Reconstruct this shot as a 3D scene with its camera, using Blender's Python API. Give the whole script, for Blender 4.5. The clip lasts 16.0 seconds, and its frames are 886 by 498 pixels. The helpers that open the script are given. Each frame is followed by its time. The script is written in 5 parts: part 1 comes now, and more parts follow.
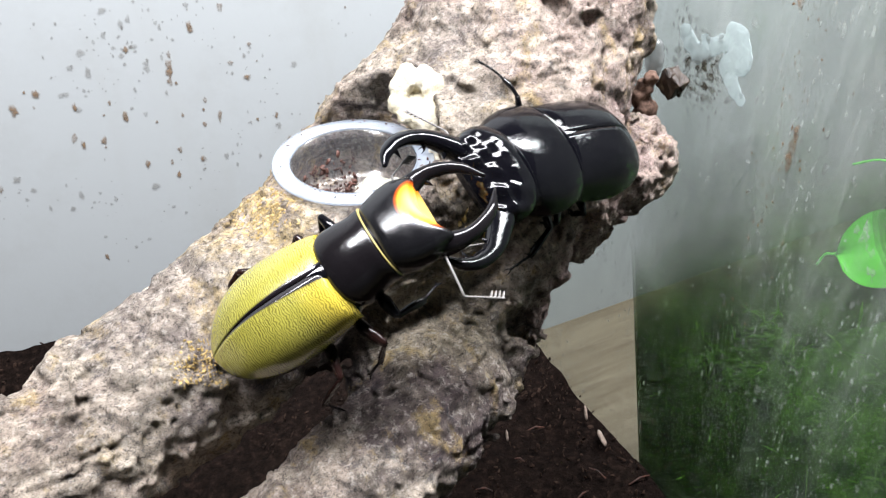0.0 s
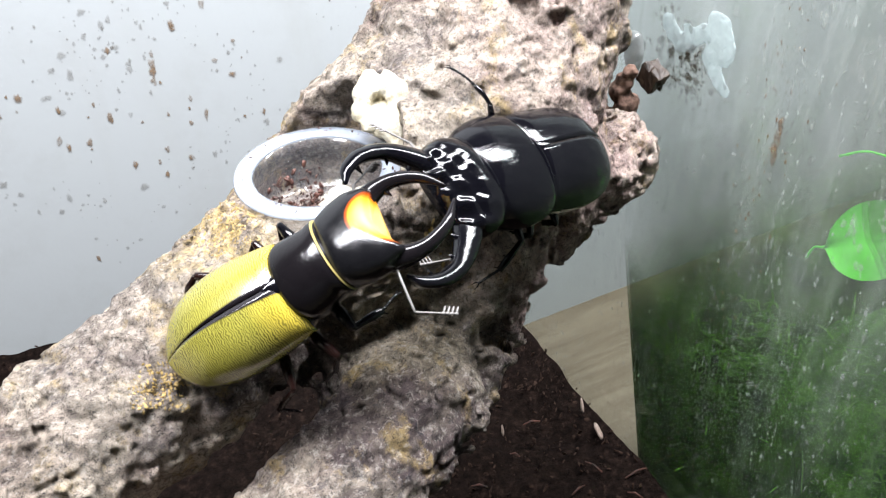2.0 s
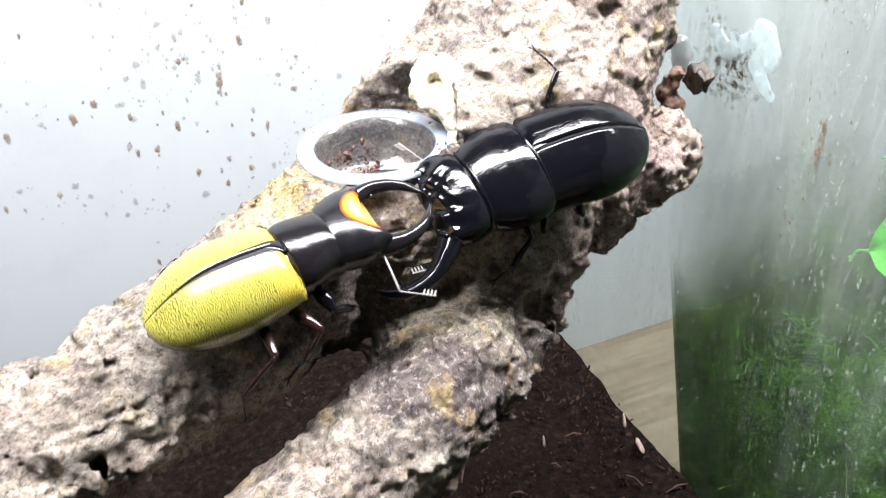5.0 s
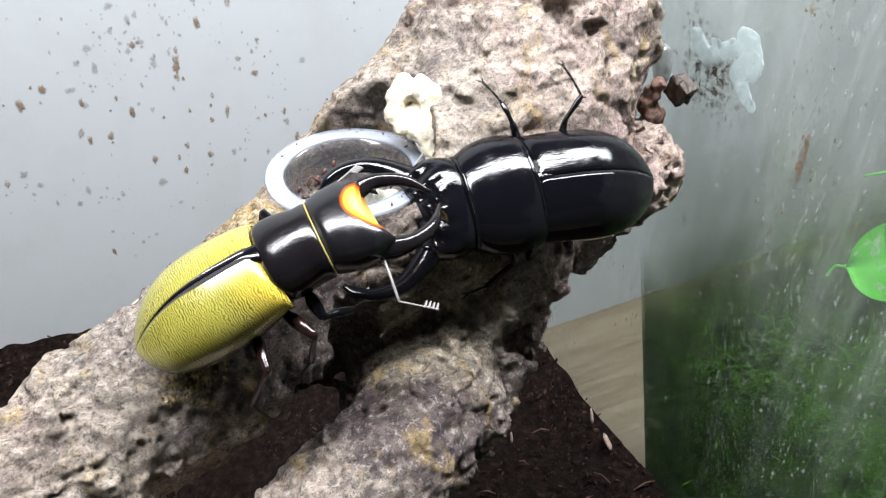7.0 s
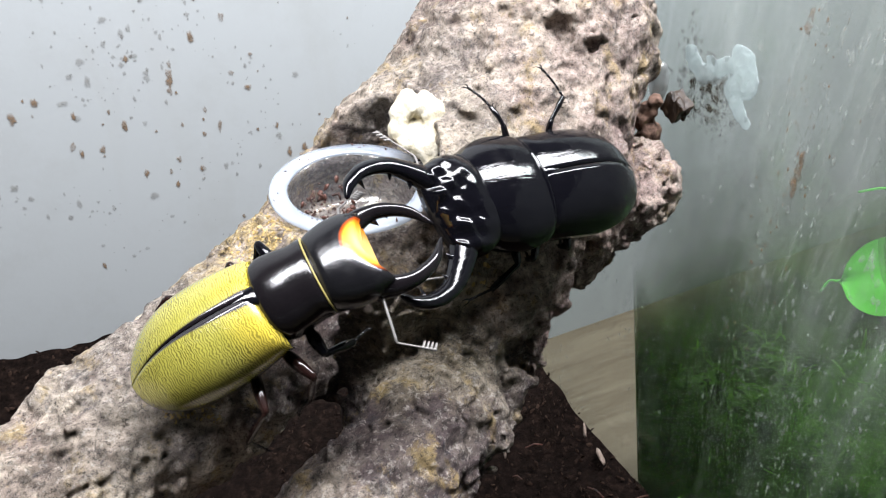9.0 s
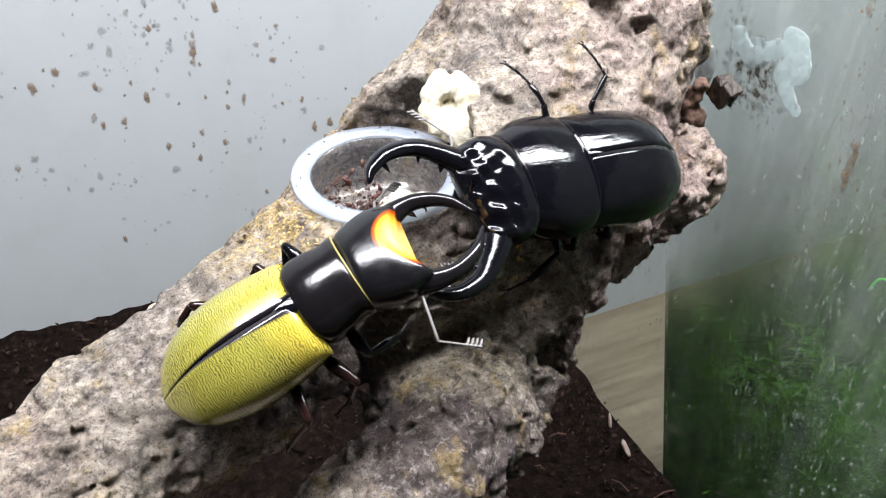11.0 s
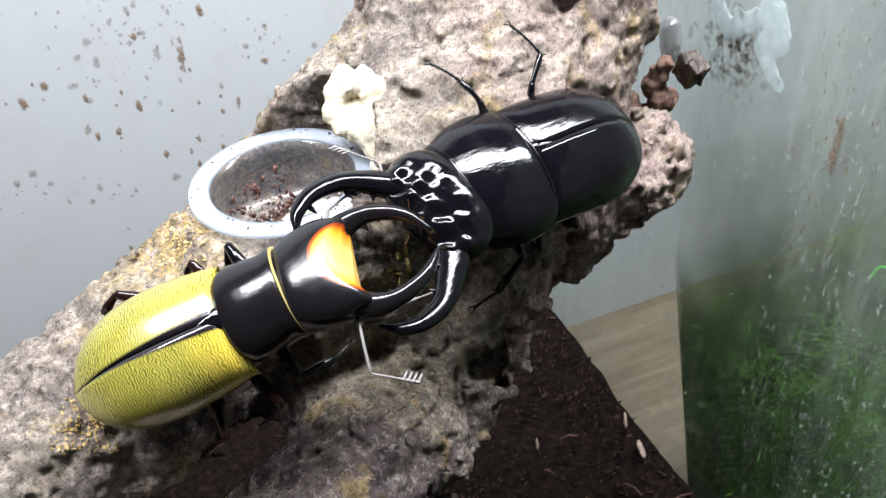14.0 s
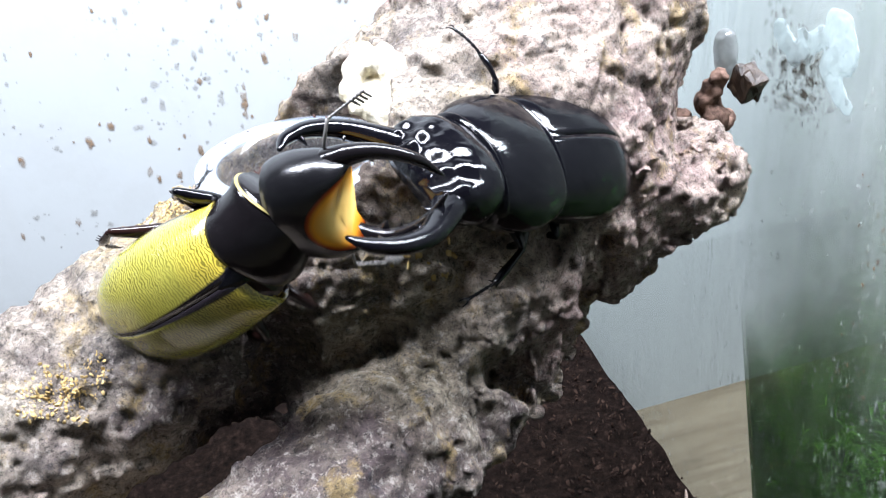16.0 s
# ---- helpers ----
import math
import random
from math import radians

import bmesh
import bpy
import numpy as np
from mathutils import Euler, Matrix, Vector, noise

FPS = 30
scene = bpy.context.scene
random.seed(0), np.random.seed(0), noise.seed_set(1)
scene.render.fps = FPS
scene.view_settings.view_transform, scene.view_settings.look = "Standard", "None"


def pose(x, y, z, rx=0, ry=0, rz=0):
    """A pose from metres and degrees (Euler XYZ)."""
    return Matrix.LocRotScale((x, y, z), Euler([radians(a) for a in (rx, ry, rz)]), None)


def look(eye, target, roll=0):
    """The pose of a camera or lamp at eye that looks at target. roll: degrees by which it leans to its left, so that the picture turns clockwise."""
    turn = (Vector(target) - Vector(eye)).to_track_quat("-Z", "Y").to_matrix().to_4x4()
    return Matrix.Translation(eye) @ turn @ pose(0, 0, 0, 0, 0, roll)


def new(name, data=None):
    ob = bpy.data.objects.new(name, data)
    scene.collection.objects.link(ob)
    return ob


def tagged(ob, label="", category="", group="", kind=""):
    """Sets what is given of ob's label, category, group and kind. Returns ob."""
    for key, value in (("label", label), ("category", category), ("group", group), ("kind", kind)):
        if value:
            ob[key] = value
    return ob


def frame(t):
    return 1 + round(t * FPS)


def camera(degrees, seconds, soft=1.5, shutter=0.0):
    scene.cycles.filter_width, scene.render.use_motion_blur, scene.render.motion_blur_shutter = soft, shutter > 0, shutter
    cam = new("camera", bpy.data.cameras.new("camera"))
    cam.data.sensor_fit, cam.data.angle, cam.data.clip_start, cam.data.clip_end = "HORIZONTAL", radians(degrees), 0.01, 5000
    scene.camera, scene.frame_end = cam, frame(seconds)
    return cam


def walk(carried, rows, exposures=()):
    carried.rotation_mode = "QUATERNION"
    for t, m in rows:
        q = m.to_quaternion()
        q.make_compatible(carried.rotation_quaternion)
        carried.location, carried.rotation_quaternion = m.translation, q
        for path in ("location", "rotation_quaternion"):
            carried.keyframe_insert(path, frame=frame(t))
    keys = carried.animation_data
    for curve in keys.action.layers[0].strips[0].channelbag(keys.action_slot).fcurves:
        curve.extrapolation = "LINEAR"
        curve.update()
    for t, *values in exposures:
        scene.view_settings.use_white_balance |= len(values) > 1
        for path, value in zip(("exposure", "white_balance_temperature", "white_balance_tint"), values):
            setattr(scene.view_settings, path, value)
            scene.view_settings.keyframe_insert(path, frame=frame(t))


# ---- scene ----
cam = camera(55.1, 16.0, soft=1.15, shutter=0.3)
PATH = [
    (0, (0.009, 0.005, 0.387), (0.72, 1.438, -0.813), -0.2),
    (0.5, (0.016, 0.005, 0.386), (0.737, 1.438, -0.809), -0.0),
    (1, (0.025, 0.007, 0.39), (0.748, 1.439, -0.805), -0.3),
    (1.5, (0.024, 0.006, 0.393), (0.7, 1.434, -0.834), -2.3),
    (2, (0.024, 0.008, 0.39), (0.698, 1.429, -0.846), -2.2),
    (2.5, (0.027, 0.008, 0.387), (0.689, 1.423, -0.862), -2.2),
    (3, (0.031, 0.007, 0.386), (0.692, 1.422, -0.863), -2.5),
    (3.5, (0.034, 0.002, 0.386), (0.701, 1.421, -0.855), -2.7),
    (4, (0.027, -0.004, 0.377), (0.682, 1.412, -0.875), -3.0),
    (4.5, (0.01, -0.019, 0.375), (0.608, 1.49, -0.793), -2.8),
    (5, (0.014, -0.012, 0.38), (0.617, 1.514, -0.764), -2.6),
    (5.2, (0.017, -0.004, 0.38), (0.626, 1.498, -0.791), -2.5),
    (7.3, (0.018, 0.011, 0.391), (0.698, 1.439, -0.833), -0.0),
    (7.5, (0.018, 0.012, 0.391), (0.709, 1.445, -0.822), 0.1),
    (8, (0.014, 0.014, 0.391), (0.721, 1.454, -0.803), 0.3),
    (8.5, (0.013, 0.013, 0.391), (0.723, 1.453, -0.802), 0.3),
    (9, (0.013, 0.012, 0.391), (0.723, 1.447, -0.808), 0.5),
    (9.5, (0.01, 0.015, 0.391), (0.716, 1.444, -0.817), 0.8),
    (10, (0.01, 0.023, 0.391), (0.686, 1.442, -0.846), 0.6),
    (10.2, (0.014, 0.027, 0.39), (0.672, 1.433, -0.871), 0.3),
    (12.3, (0.018, 0.019, 0.382), (0.65, 1.516, -0.784), 1.4),
    (12.5, (0.017, 0.018, 0.381), (0.66, 1.523, -0.769), 1.5),
    (13, (0.018, 0.016, 0.383), (0.669, 1.516, -0.769), 1.7),
    (13.5, (0.028, 0.023, 0.384), (0.688, 1.487, -0.808), 1.4),
    (14, (0.059, 0.025, 0.378), (0.549, 1.497, -0.883), -5.3),
    (14.5, (0.065, 0.02, 0.364), (0.436, 1.536, -0.886), -8.2),
    (15, (0.067, 0.021, 0.354), (0.434, 1.579, -0.845), -7.3),
    (15.5, (0.07, 0.021, 0.35), (0.443, 1.626, -0.784), -6.7),
    (16, (0.07, 0.019, 0.346), (0.444, 1.677, -0.708), -6.2),
]
EXPOSURES = [  # seconds, stops, kelvin, tint
    (0, -0.08, 6500, 10), (1, -0.22, 6450, 10), (2, 0.05, 6450, 10), (3, 0.18, 6450, 10), (3.5, 0.15, 6500, 10), (4, 0.32, 6500, 10), (5, 0.45, 6500, 10), (7.5, -0.22, 6450, 10), (9, -0.25, 6450, 10),
    (10, -0.27, 6450, 10), (12.5, -0.22, 6450, 10), (13.5, -0.22, 6450, 10), (14, -0.15, 6400, 10), (14.5, 0.38, 6250, 10), (15, 0.52, 6050, 10), (16, 0.36, 6000, 10)]
walk(cam, [(t, look(eye, target, roll)) for t, eye, target, roll in PATH], EXPOSURES)


# ---------------------------------------------------------------- small tools
def part(name, bm, material, parent=None, label="", smooth=True, m=None):
    """One bmesh as one mesh object under a thing or part."""
    me = bpy.data.meshes.new(name)
    bm.normal_update()
    bm.to_mesh(me)
    bm.free()
    if smooth:
        me.polygons.foreach_set("use_smooth", [True] * len(me.polygons))
    if material:
        me.materials.append(material)
    ob = new(name, me)
    if parent:
        ob.parent = parent
    if m is not None:
        ob.matrix_basis = m
    if label:
        ob["label"] = label
    return ob


def thing(name, label, category, m=None, group="", kind=""):
    """An empty that carries the parts of one thing."""
    ob = new(name)
    ob.empty_display_size = 0.005
    if m is not None:
        ob.matrix_basis = m
    return tagged(ob, label, category, group, kind)


def box_bm(lo, hi, bevel=0.0):
    bm = bmesh.new()
    bmesh.ops.create_cube(bm, size=1)
    for v in bm.verts:
        v.co = Vector([(a + b) / 2 + c * (b - a) for a, b, c in zip(lo, hi, v.co)])
    if bevel:
        bmesh.ops.bevel(bm, geom=list(bm.edges), offset=bevel, segments=2, affect="EDGES", profile=0.6)
    return bm


def tube(points, radii, sides=8, squash=1.0, bm=None, ends=True):
    """A tapered tube along points, closed with small caps."""
    bm = bm or bmesh.new()
    pts = [Vector(p) for p in points]
    side = None
    rings = []
    for i, p in enumerate(pts):
        d = (pts[min(i + 1, len(pts) - 1)] - pts[max(i - 1, 0)]).normalized()
        if side is None:
            side = d.orthogonal().normalized()
        side = (side - d * side.dot(d)).normalized()
        up = d.cross(side)
        r = radii[i]
        rings.append([bm.verts.new(p + side * (r * math.cos(a)) + up * (r * squash * math.sin(a)))
                      for a in (2 * math.pi * k / sides for k in range(sides))])
    for a, b in zip(rings, rings[1:]):
        for k in range(sides):
            bm.faces.new((a[k], a[(k + 1) % sides], b[(k + 1) % sides], b[k]))
    if ends:
        for ring, p, q in ((rings[0][::-1], pts[0], pts[1]), (rings[-1], pts[-1], pts[-2])):
            tip = bm.verts.new(p + (p - q).normalized() * radii[0 if p is pts[0] else -1] * 0.6)
            for k in range(sides):
                bm.faces.new((ring[k], ring[(k + 1) % sides], tip))
    return bm


def curve_points(points, n):
    """A smooth line through a few points (Catmull-Rom)."""
    p = [Vector(q) for q in points]
    p = [p[0] * 2 - p[1]] + p + [p[-1] * 2 - p[-2]]
    out = []
    for i in range(n):
        u = i / (n - 1) * (len(p) - 3)
        k = min(int(u), len(p) - 4)
        t = u - k
        a, b, c, d = p[k:k + 4]
        out.append(0.5 * (2 * b + (c - a) * t + (2 * a - 5 * b + 4 * c - d) * t * t + (3 * b - a - 3 * c + d) * t ** 3))
    return out


def ease(values, n):
    """Numbers spread evenly over n steps."""
    return [float(v) for v in np.interp(np.linspace(0, 1, n), np.linspace(0, 1, len(values)), values)]


TABLE = np.random.RandomState(7).rand(48, 48, 48).astype(np.float32)


def lattice(x, y, z):
    """Smooth random field, about -1 to 1, with features one unit across."""
    ix, iy, iz = np.floor(x).astype(int), np.floor(y).astype(int), np.floor(z).astype(int)
    fx, fy, fz = x - ix, y - iy, z - iz
    fx, fy, fz = (f * f * (3 - 2 * f) for f in (fx, fy, fz))
    total = 0
    for a in (0, 1):
        for b in (0, 1):
            for c in (0, 1):
                w = (fx if a else 1 - fx) * (fy if b else 1 - fy) * (fz if c else 1 - fz)
                total = total + w * TABLE[(ix + a) % 48, (iy + b) % 48, (iz + c) % 48]
    return total * 2 - 1


def skin(field, lo, step):
    """The surface where a grid of distances is nought: vertices and quads (surface nets)."""
    inside = field < 0
    n = np.array(field.shape) - 1
    count = np.zeros(n, np.int8)
    for a in (0, 1):
        for b in (0, 1):
            for c in (0, 1):
                count += inside[a:n[0] + a, b:n[1] + b, c:n[2] + c]
    cells = np.argwhere((count > 0) & (count < 8))
    index = -np.ones(n, np.int64)
    index[tuple(cells.T)] = np.arange(len(cells))
    pos, hits = np.zeros((len(cells), 3)), np.zeros(len(cells))
    corners = [np.array(c) for c in np.ndindex(2, 2, 2)]
    for c in corners:
        for axis in range(3):
            if c[axis]:
                continue
            d = c.copy()
            d[axis] = 1
            fa, fb = field[tuple((cells + c).T)], field[tuple((cells + d).T)]
            cross = (fa < 0) != (fb < 0)
            t = np.where(cross, fa / np.where(cross, fa - fb, 1), 0)
            p = c + t[:, None] * (d - c)
            pos += np.where(cross[:, None], p, 0)
            hits += cross
    verts = (cells + pos / hits[:, None]) * step + lo
    quads = []
    for axis in range(3):
        u, v = (axis + 1) % 3, (axis + 2) % 3
        a = [slice(1, -1)] * 3
        b = [slice(1, -1)] * 3
        a[axis], b[axis] = slice(0, -1), slice(1, None)
        diff = inside[tuple(a)].astype(int) - inside[tuple(b)].astype(int)
        at = np.argwhere(diff != 0)
        sign = diff[tuple(at.T)]
        at[:, u] += 1
        at[:, v] += 1
        du, dv = np.eye(3, dtype=int)[u], np.eye(3, dtype=int)[v]
        q = np.stack([index[tuple((at - k).T)] for k in (du * 0, du, du + dv, dv)], 1)
        q[sign < 0] = q[sign < 0][:, ::-1]
        quads.append(q)
    quads = np.concatenate(quads)
    return verts, quads[(quads >= 0).all(1)]


def largest(quads, count):
    """The quads of the largest connected piece."""
    mark = np.arange(count)
    while True:
        low = mark[quads].min(1)
        old = mark.copy()
        np.minimum.at(mark, quads.ravel(), np.repeat(low, 4))
        mark = mark[mark]
        if (mark == old).all():
            break
    return quads[mark[quads[:, 0]] == np.bincount(mark).argmax()]


def capsules(X, Y, Z, spine):
    """Distance to a chain of tapered capsules."""
    best = np.full(X.shape, 1e3, np.float32)
    for (a, ra), (b, rb) in zip(spine, spine[1:]):
        d = [q - p for p, q in zip(a, b)]
        t = ((X - a[0]) * d[0] + (Y - a[1]) * d[1] + (Z - a[2]) * d[2]) / sum(c * c for c in d)
        t = np.clip(t, 0, 1)
        dist = np.sqrt((X - a[0] - t * d[0]) ** 2 + (Y - a[1] - t * d[1]) ** 2 + (Z - a[2] - t * d[2]) ** 2) - (ra + t * (rb - ra))
        best = np.minimum(best, dist)
    return best


def melt(a, b, k):
    """Union of two distance fields with a rounded seam."""
    h = np.clip(0.5 + 0.5 * (b - a) / k, 0, 1)
    return b + (a - b) * h - k * h * (1 - h)


# ---------------------------------------------------------------- light
world = bpy.data.worlds.new("room_air")
scene.world = world
world.use_nodes = True
world.node_tree.nodes["Background"].inputs[0].default_value = (0.75, 0.85, 1.0, 1)
world.node_tree.nodes["Background"].inputs[1].default_value = 0.015

lamp = bpy.data.lights.new("tank_light", "AREA")
lamp.shape, lamp.size, lamp.size_y = "RECTANGLE", 1.0, 0.12
lamp.energy, lamp.color = 21.5, (0.965, 0.965, 1.015)
lamp_ob = new("tank_light", lamp)
lamp_ob.matrix_basis = pose(0.20, 0.18, 0.74)


# ---------------------------------------------------------------- materials
class Nodes:
    """A short way to write a node material."""

    def __init__(self, name, **values):
        self.mat = bpy.data.materials.new(name)
        self.mat.use_nodes = True
        self.tree = self.mat.node_tree
        self.bsdf = self.tree.nodes["Principled BSDF"]
        self.coords = self.tree.nodes.new("ShaderNodeTexCoord").outputs["Object"]
        for key, value in values.items():
            self.bsdf.inputs[key.replace("_", " ")].default_value = value

    def add(self, kind, **values):
        n = self.tree.nodes.new("ShaderNode" + kind)
        for key, value in values.items():
            if key in ("Vector", "Fac", "A", "B", "Color", "Value"):
                self.link(value, n.inputs[key])
            elif key in [i.name for i in n.inputs]:
                n.inputs[key].default_value = value
        return n

    def link(self, a, b):
        self.tree.links.new(a, b)

    def noise(self, scale, detail=4.0, rough=0.55, vector=None, warp=0.0):
        n = self.add("TexNoise", Scale=scale, Detail=detail, Roughness=rough, Distortion=warp)
        self.link(vector or self.coords, n.inputs["Vector"])
        return n.outputs[0]

    def cells(self, scale, feature="F1", rand=1.0, vector=None):
        n = self.add("TexVoronoi", Scale=scale, Randomness=rand)
        n.feature = feature
        self.link(vector or self.coords, n.inputs["Vector"])
        return n.outputs[0]

    def scaled(self, x, y, z):
        n = self.add("Mapping")
        n.inputs["Scale"].default_value = (x, y, z)
        self.link(self.coords, n.inputs["Vector"])
        return n.outputs[0]

    def ramp(self, fac, *stops):
        n = self.add("ValToRGB")
        self.link(fac, n.inputs["Fac"])
        e = n.color_ramp.elements
        while len(e) < len(stops):
            e.new(0.5)
        for el, (at, col) in zip(e, stops):
            el.position = at
            el.color = (*col, 1) if isinstance(col, tuple) else (col, col, col, 1)
        return n.outputs[0]

    def mix(self, fac, a, b, mode="MIX"):
        n = self.tree.nodes.new("ShaderNodeMix")
        n.data_type, n.blend_type = "RGBA", mode
        for value, slot in ((fac, 0), (a, 6), (b, 7)):
            if isinstance(value, (int, float)):
                n.inputs[slot].default_value = value if slot == 0 else (value, value, value, 1)
            elif isinstance(value, tuple):
                n.inputs[slot].default_value = (*value, 1)
            else:
                self.link(value, n.inputs[slot])
        return n.outputs[2]

    def math(self, op, a, b=0.0):
        n = self.tree.nodes.new("ShaderNodeMath")
        n.operation = op
        for value, slot in ((a, 0), (b, 1)):
            if isinstance(value, (int, float)):
                n.inputs[slot].default_value = value
            else:
                self.link(value, n.inputs[slot])
        return n.outputs[0]

    def colour(self, socket):
        self.link(socket, self.bsdf.inputs["Base Color"])
        return self

    def rough(self, socket):
        self.link(socket, self.bsdf.inputs["Roughness"])
        return self

    def bump(self, height, distance, strength=1.0):
        n = self.add("Bump", Strength=strength, Distance=distance)
        self.link(height, n.inputs["Height"])
        last = self.bsdf.inputs["Normal"]
        if last.links:
            self.link(last.links[0].from_socket, n.inputs["Normal"])
        self.link(n.outputs[0], last)
        return self


def bark_material():
    """Grey-brown bark: pale crust, pinkish and dark purple areas, dark lichen, ochre bloom, fine dark specks."""
    k = Nodes("weathered_bark", Roughness=0.85)
    k.coords = k.add("NewGeometry").outputs["Position"]
    k.bsdf.inputs["Specular IOR Level"].default_value = 0.25

    def zone(centre, radius, scale=60):
        far = k.add("VectorMath")
        far.operation = "DISTANCE"
        k.link(k.coords, far.inputs[0])
        far.inputs[1].default_value = centre
        d = k.math("ADD", k.math("DIVIDE", far.outputs["Value"], radius), k.math("MULTIPLY", k.noise(scale, 5, 0.65), 1.3))
        return k.ramp(k.math("MULTIPLY", d, 0.5), (0.55, 1.0), (0.78, 0.0))

    big = k.noise(30, 3, 0.6)
    mid = k.noise(85, 11, 0.77, vector=k.scaled(0.6, 1.0, 1.0), warp=0.3)
    fine = k.noise(800, 6, 0.85)
    grain = k.noise(260, 7, 0.75, vector=k.scaled(0.45, 0.8, 1.6))
    base = k.ramp(mid, (0.35, (0.045, 0.037, 0.033)), (0.43, (0.165, 0.133, 0.112)), (0.50, (0.32, 0.265, 0.218)), (0.56, (0.48, 0.412, 0.335)), (0.64, (0.72, 0.62, 0.48)))
    base = k.mix(k.ramp(grain, (0.37, 0.7), (0.51, 0.0)), base, (0.10, 0.082, 0.072))
    col = k.mix(k.ramp(big, (0.4, 0.0), (0.62, 0.5)), base, k.mix(0.6, base, (0.42, 0.29, 0.26)))
    col = k.mix(k.math("MULTIPLY", zone((0.15, 0.21, 0.29), 0.045), 0.55), col, k.mix(0.55, base, (0.74, 0.56, 0.50)))
    col = k.mix(k.math("MULTIPLY", k.math("MAXIMUM", zone((0.175, 0.195, 0.245), 0.038), zone((0.140, 0.185, 0.222), 0.034)), 0.7), col, k.mix(0.6, base, (0.62, 0.42, 0.40)))
    # dark purple area round the front of the limb
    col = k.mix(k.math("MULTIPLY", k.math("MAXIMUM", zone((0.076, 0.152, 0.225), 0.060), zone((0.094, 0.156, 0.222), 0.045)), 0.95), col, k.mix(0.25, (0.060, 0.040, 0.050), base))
    col = k.mix(k.math("MULTIPLY", zone((0.09, 0.168, 0.231), 0.032), 0.7), col, k.mix(0.45, (0.17, 0.145, 0.06), base))
    col = k.mix(k.math("MULTIPLY", k.math("MAXIMUM", zone((0.018, 0.168, 0.246), 0.036), zone((0.105, 0.214, 0.282), 0.03)), 0.55), col, k.mix(0.55, (0.09, 0.10, 0.125), base))
    col = k.mix(k.math("MULTIPLY", k.ramp(k.noise(24, 5, 0.65), (0.48, 0.0), (0.64, 1.0)), 0.5), col, k.mix(0.55, base, (0.80, 0.70, 0.55)))
    dark = k.ramp(k.noise(110, 9, 0.85, warp=0.5), (0.55, 0.0), (0.61, 1.0))
    col = k.mix(k.math("MULTIPLY", dark, 0.65), col, (0.055, 0.058, 0.072))
    gold = k.ramp(k.noise(70, 7, 0.75, vector=k.scaled(1.3, 1.1, 0.9)), (0.545, 0.0), (0.64, 0.55))
    near_cup = k.math("MAXIMUM", zone((0.05, 0.197, 0.262), 0.026), zone((0.07, 0.232, 0.268), 0.018))
    near_cup = k.math("MAXIMUM", near_cup, zone((0.022, 0.156, 0.25), 0.014))
    col = k.mix(k.math("MULTIPLY", near_cup, k.ramp(k.noise(190, 7, 0.75), (0.44, 0.0), (0.56, 0.75))), col, (0.54, 0.40, 0.17))
    col = k.mix(gold, col, (0.46, 0.33, 0.12))
    col = k.mix(k.ramp(fine, (0.40, 0.8), (0.47, 0.0)), col, (0.025, 0.022, 0.02))
    col = k.mix(k.ramp(k.noise(520, 6, 0.8), (0.54, 0.0), (0.60, 0.4)), col, (0.70, 0.65, 0.58))
    col = k.mix(0.85, col, k.ramp(k.noise(420, 9, 0.88), (0.38, 0.30), (0.50, 1.0), (0.62, 1.55)), "MULTIPLY")
    k.colour(col)
    k.bump(k.noise(140, 10, 0.72, vector=k.scaled(0.55, 1.0, 1.0), warp=0.4), 0.0018, 1.0).bump(k.noise(330, 8, 0.85), 0.0014, 1.0).bump(k.noise(900, 6, 0.85), 0.0009, 1.0)
    return k.mat


def panel_material():
    k = Nodes("stained_panel", Roughness=0.45)
    stain = k.ramp(k.noise(22, 5, 0.7), (0.5, 0.0), (0.75, 0.35))
    drip = k.ramp(k.noise(30, 3, 0.6, vector=k.scaled(1, 1, 0.12)), (0.52, 0.0), (0.72, 0.3))
    k.colour(k.mix(drip, k.mix(stain, (0.475, 0.505, 0.51), (0.40, 0.415, 0.405)), (0.42, 0.43, 0.41)))
    k.bump(k.noise(300, 3), 0.0002, 0.3)
    return k.mat


def soil_material():
    k = Nodes("dark_soil", Roughness=0.95)
    k.bsdf.inputs["Specular IOR Level"].default_value = 0.05
    k.colour(k.ramp(k.noise(220, 5, 0.7), (0.3, (0.0022, 0.0015, 0.0012)), (0.55, (0.011, 0.007, 0.0056)), (0.75, (0.034, 0.021, 0.016))))
    k.bump(k.noise(350, 5, 0.7), 0.003, 1.0)
    return k.mat


def wood_material():
    k = Nodes("pale_wood", Roughness=0.6)
    k.colour(k.ramp(k.noise(14, 4, 0.6, vector=k.scaled(0.6, 9, 9), warp=0.4), (0.35, (0.13, 0.10, 0.065)), (0.65, (0.20, 0.16, 0.11))))
    return k.mat


def plaster_material(name, tone):
    k = Nodes(name, Roughness=0.9)
    k.colour(k.mix(k.noise(6, 4), tuple(c * 0.9 for c in tone), tone))
    k.bump(k.noise(180, 3), 0.0005, 0.4)
    return k.mat


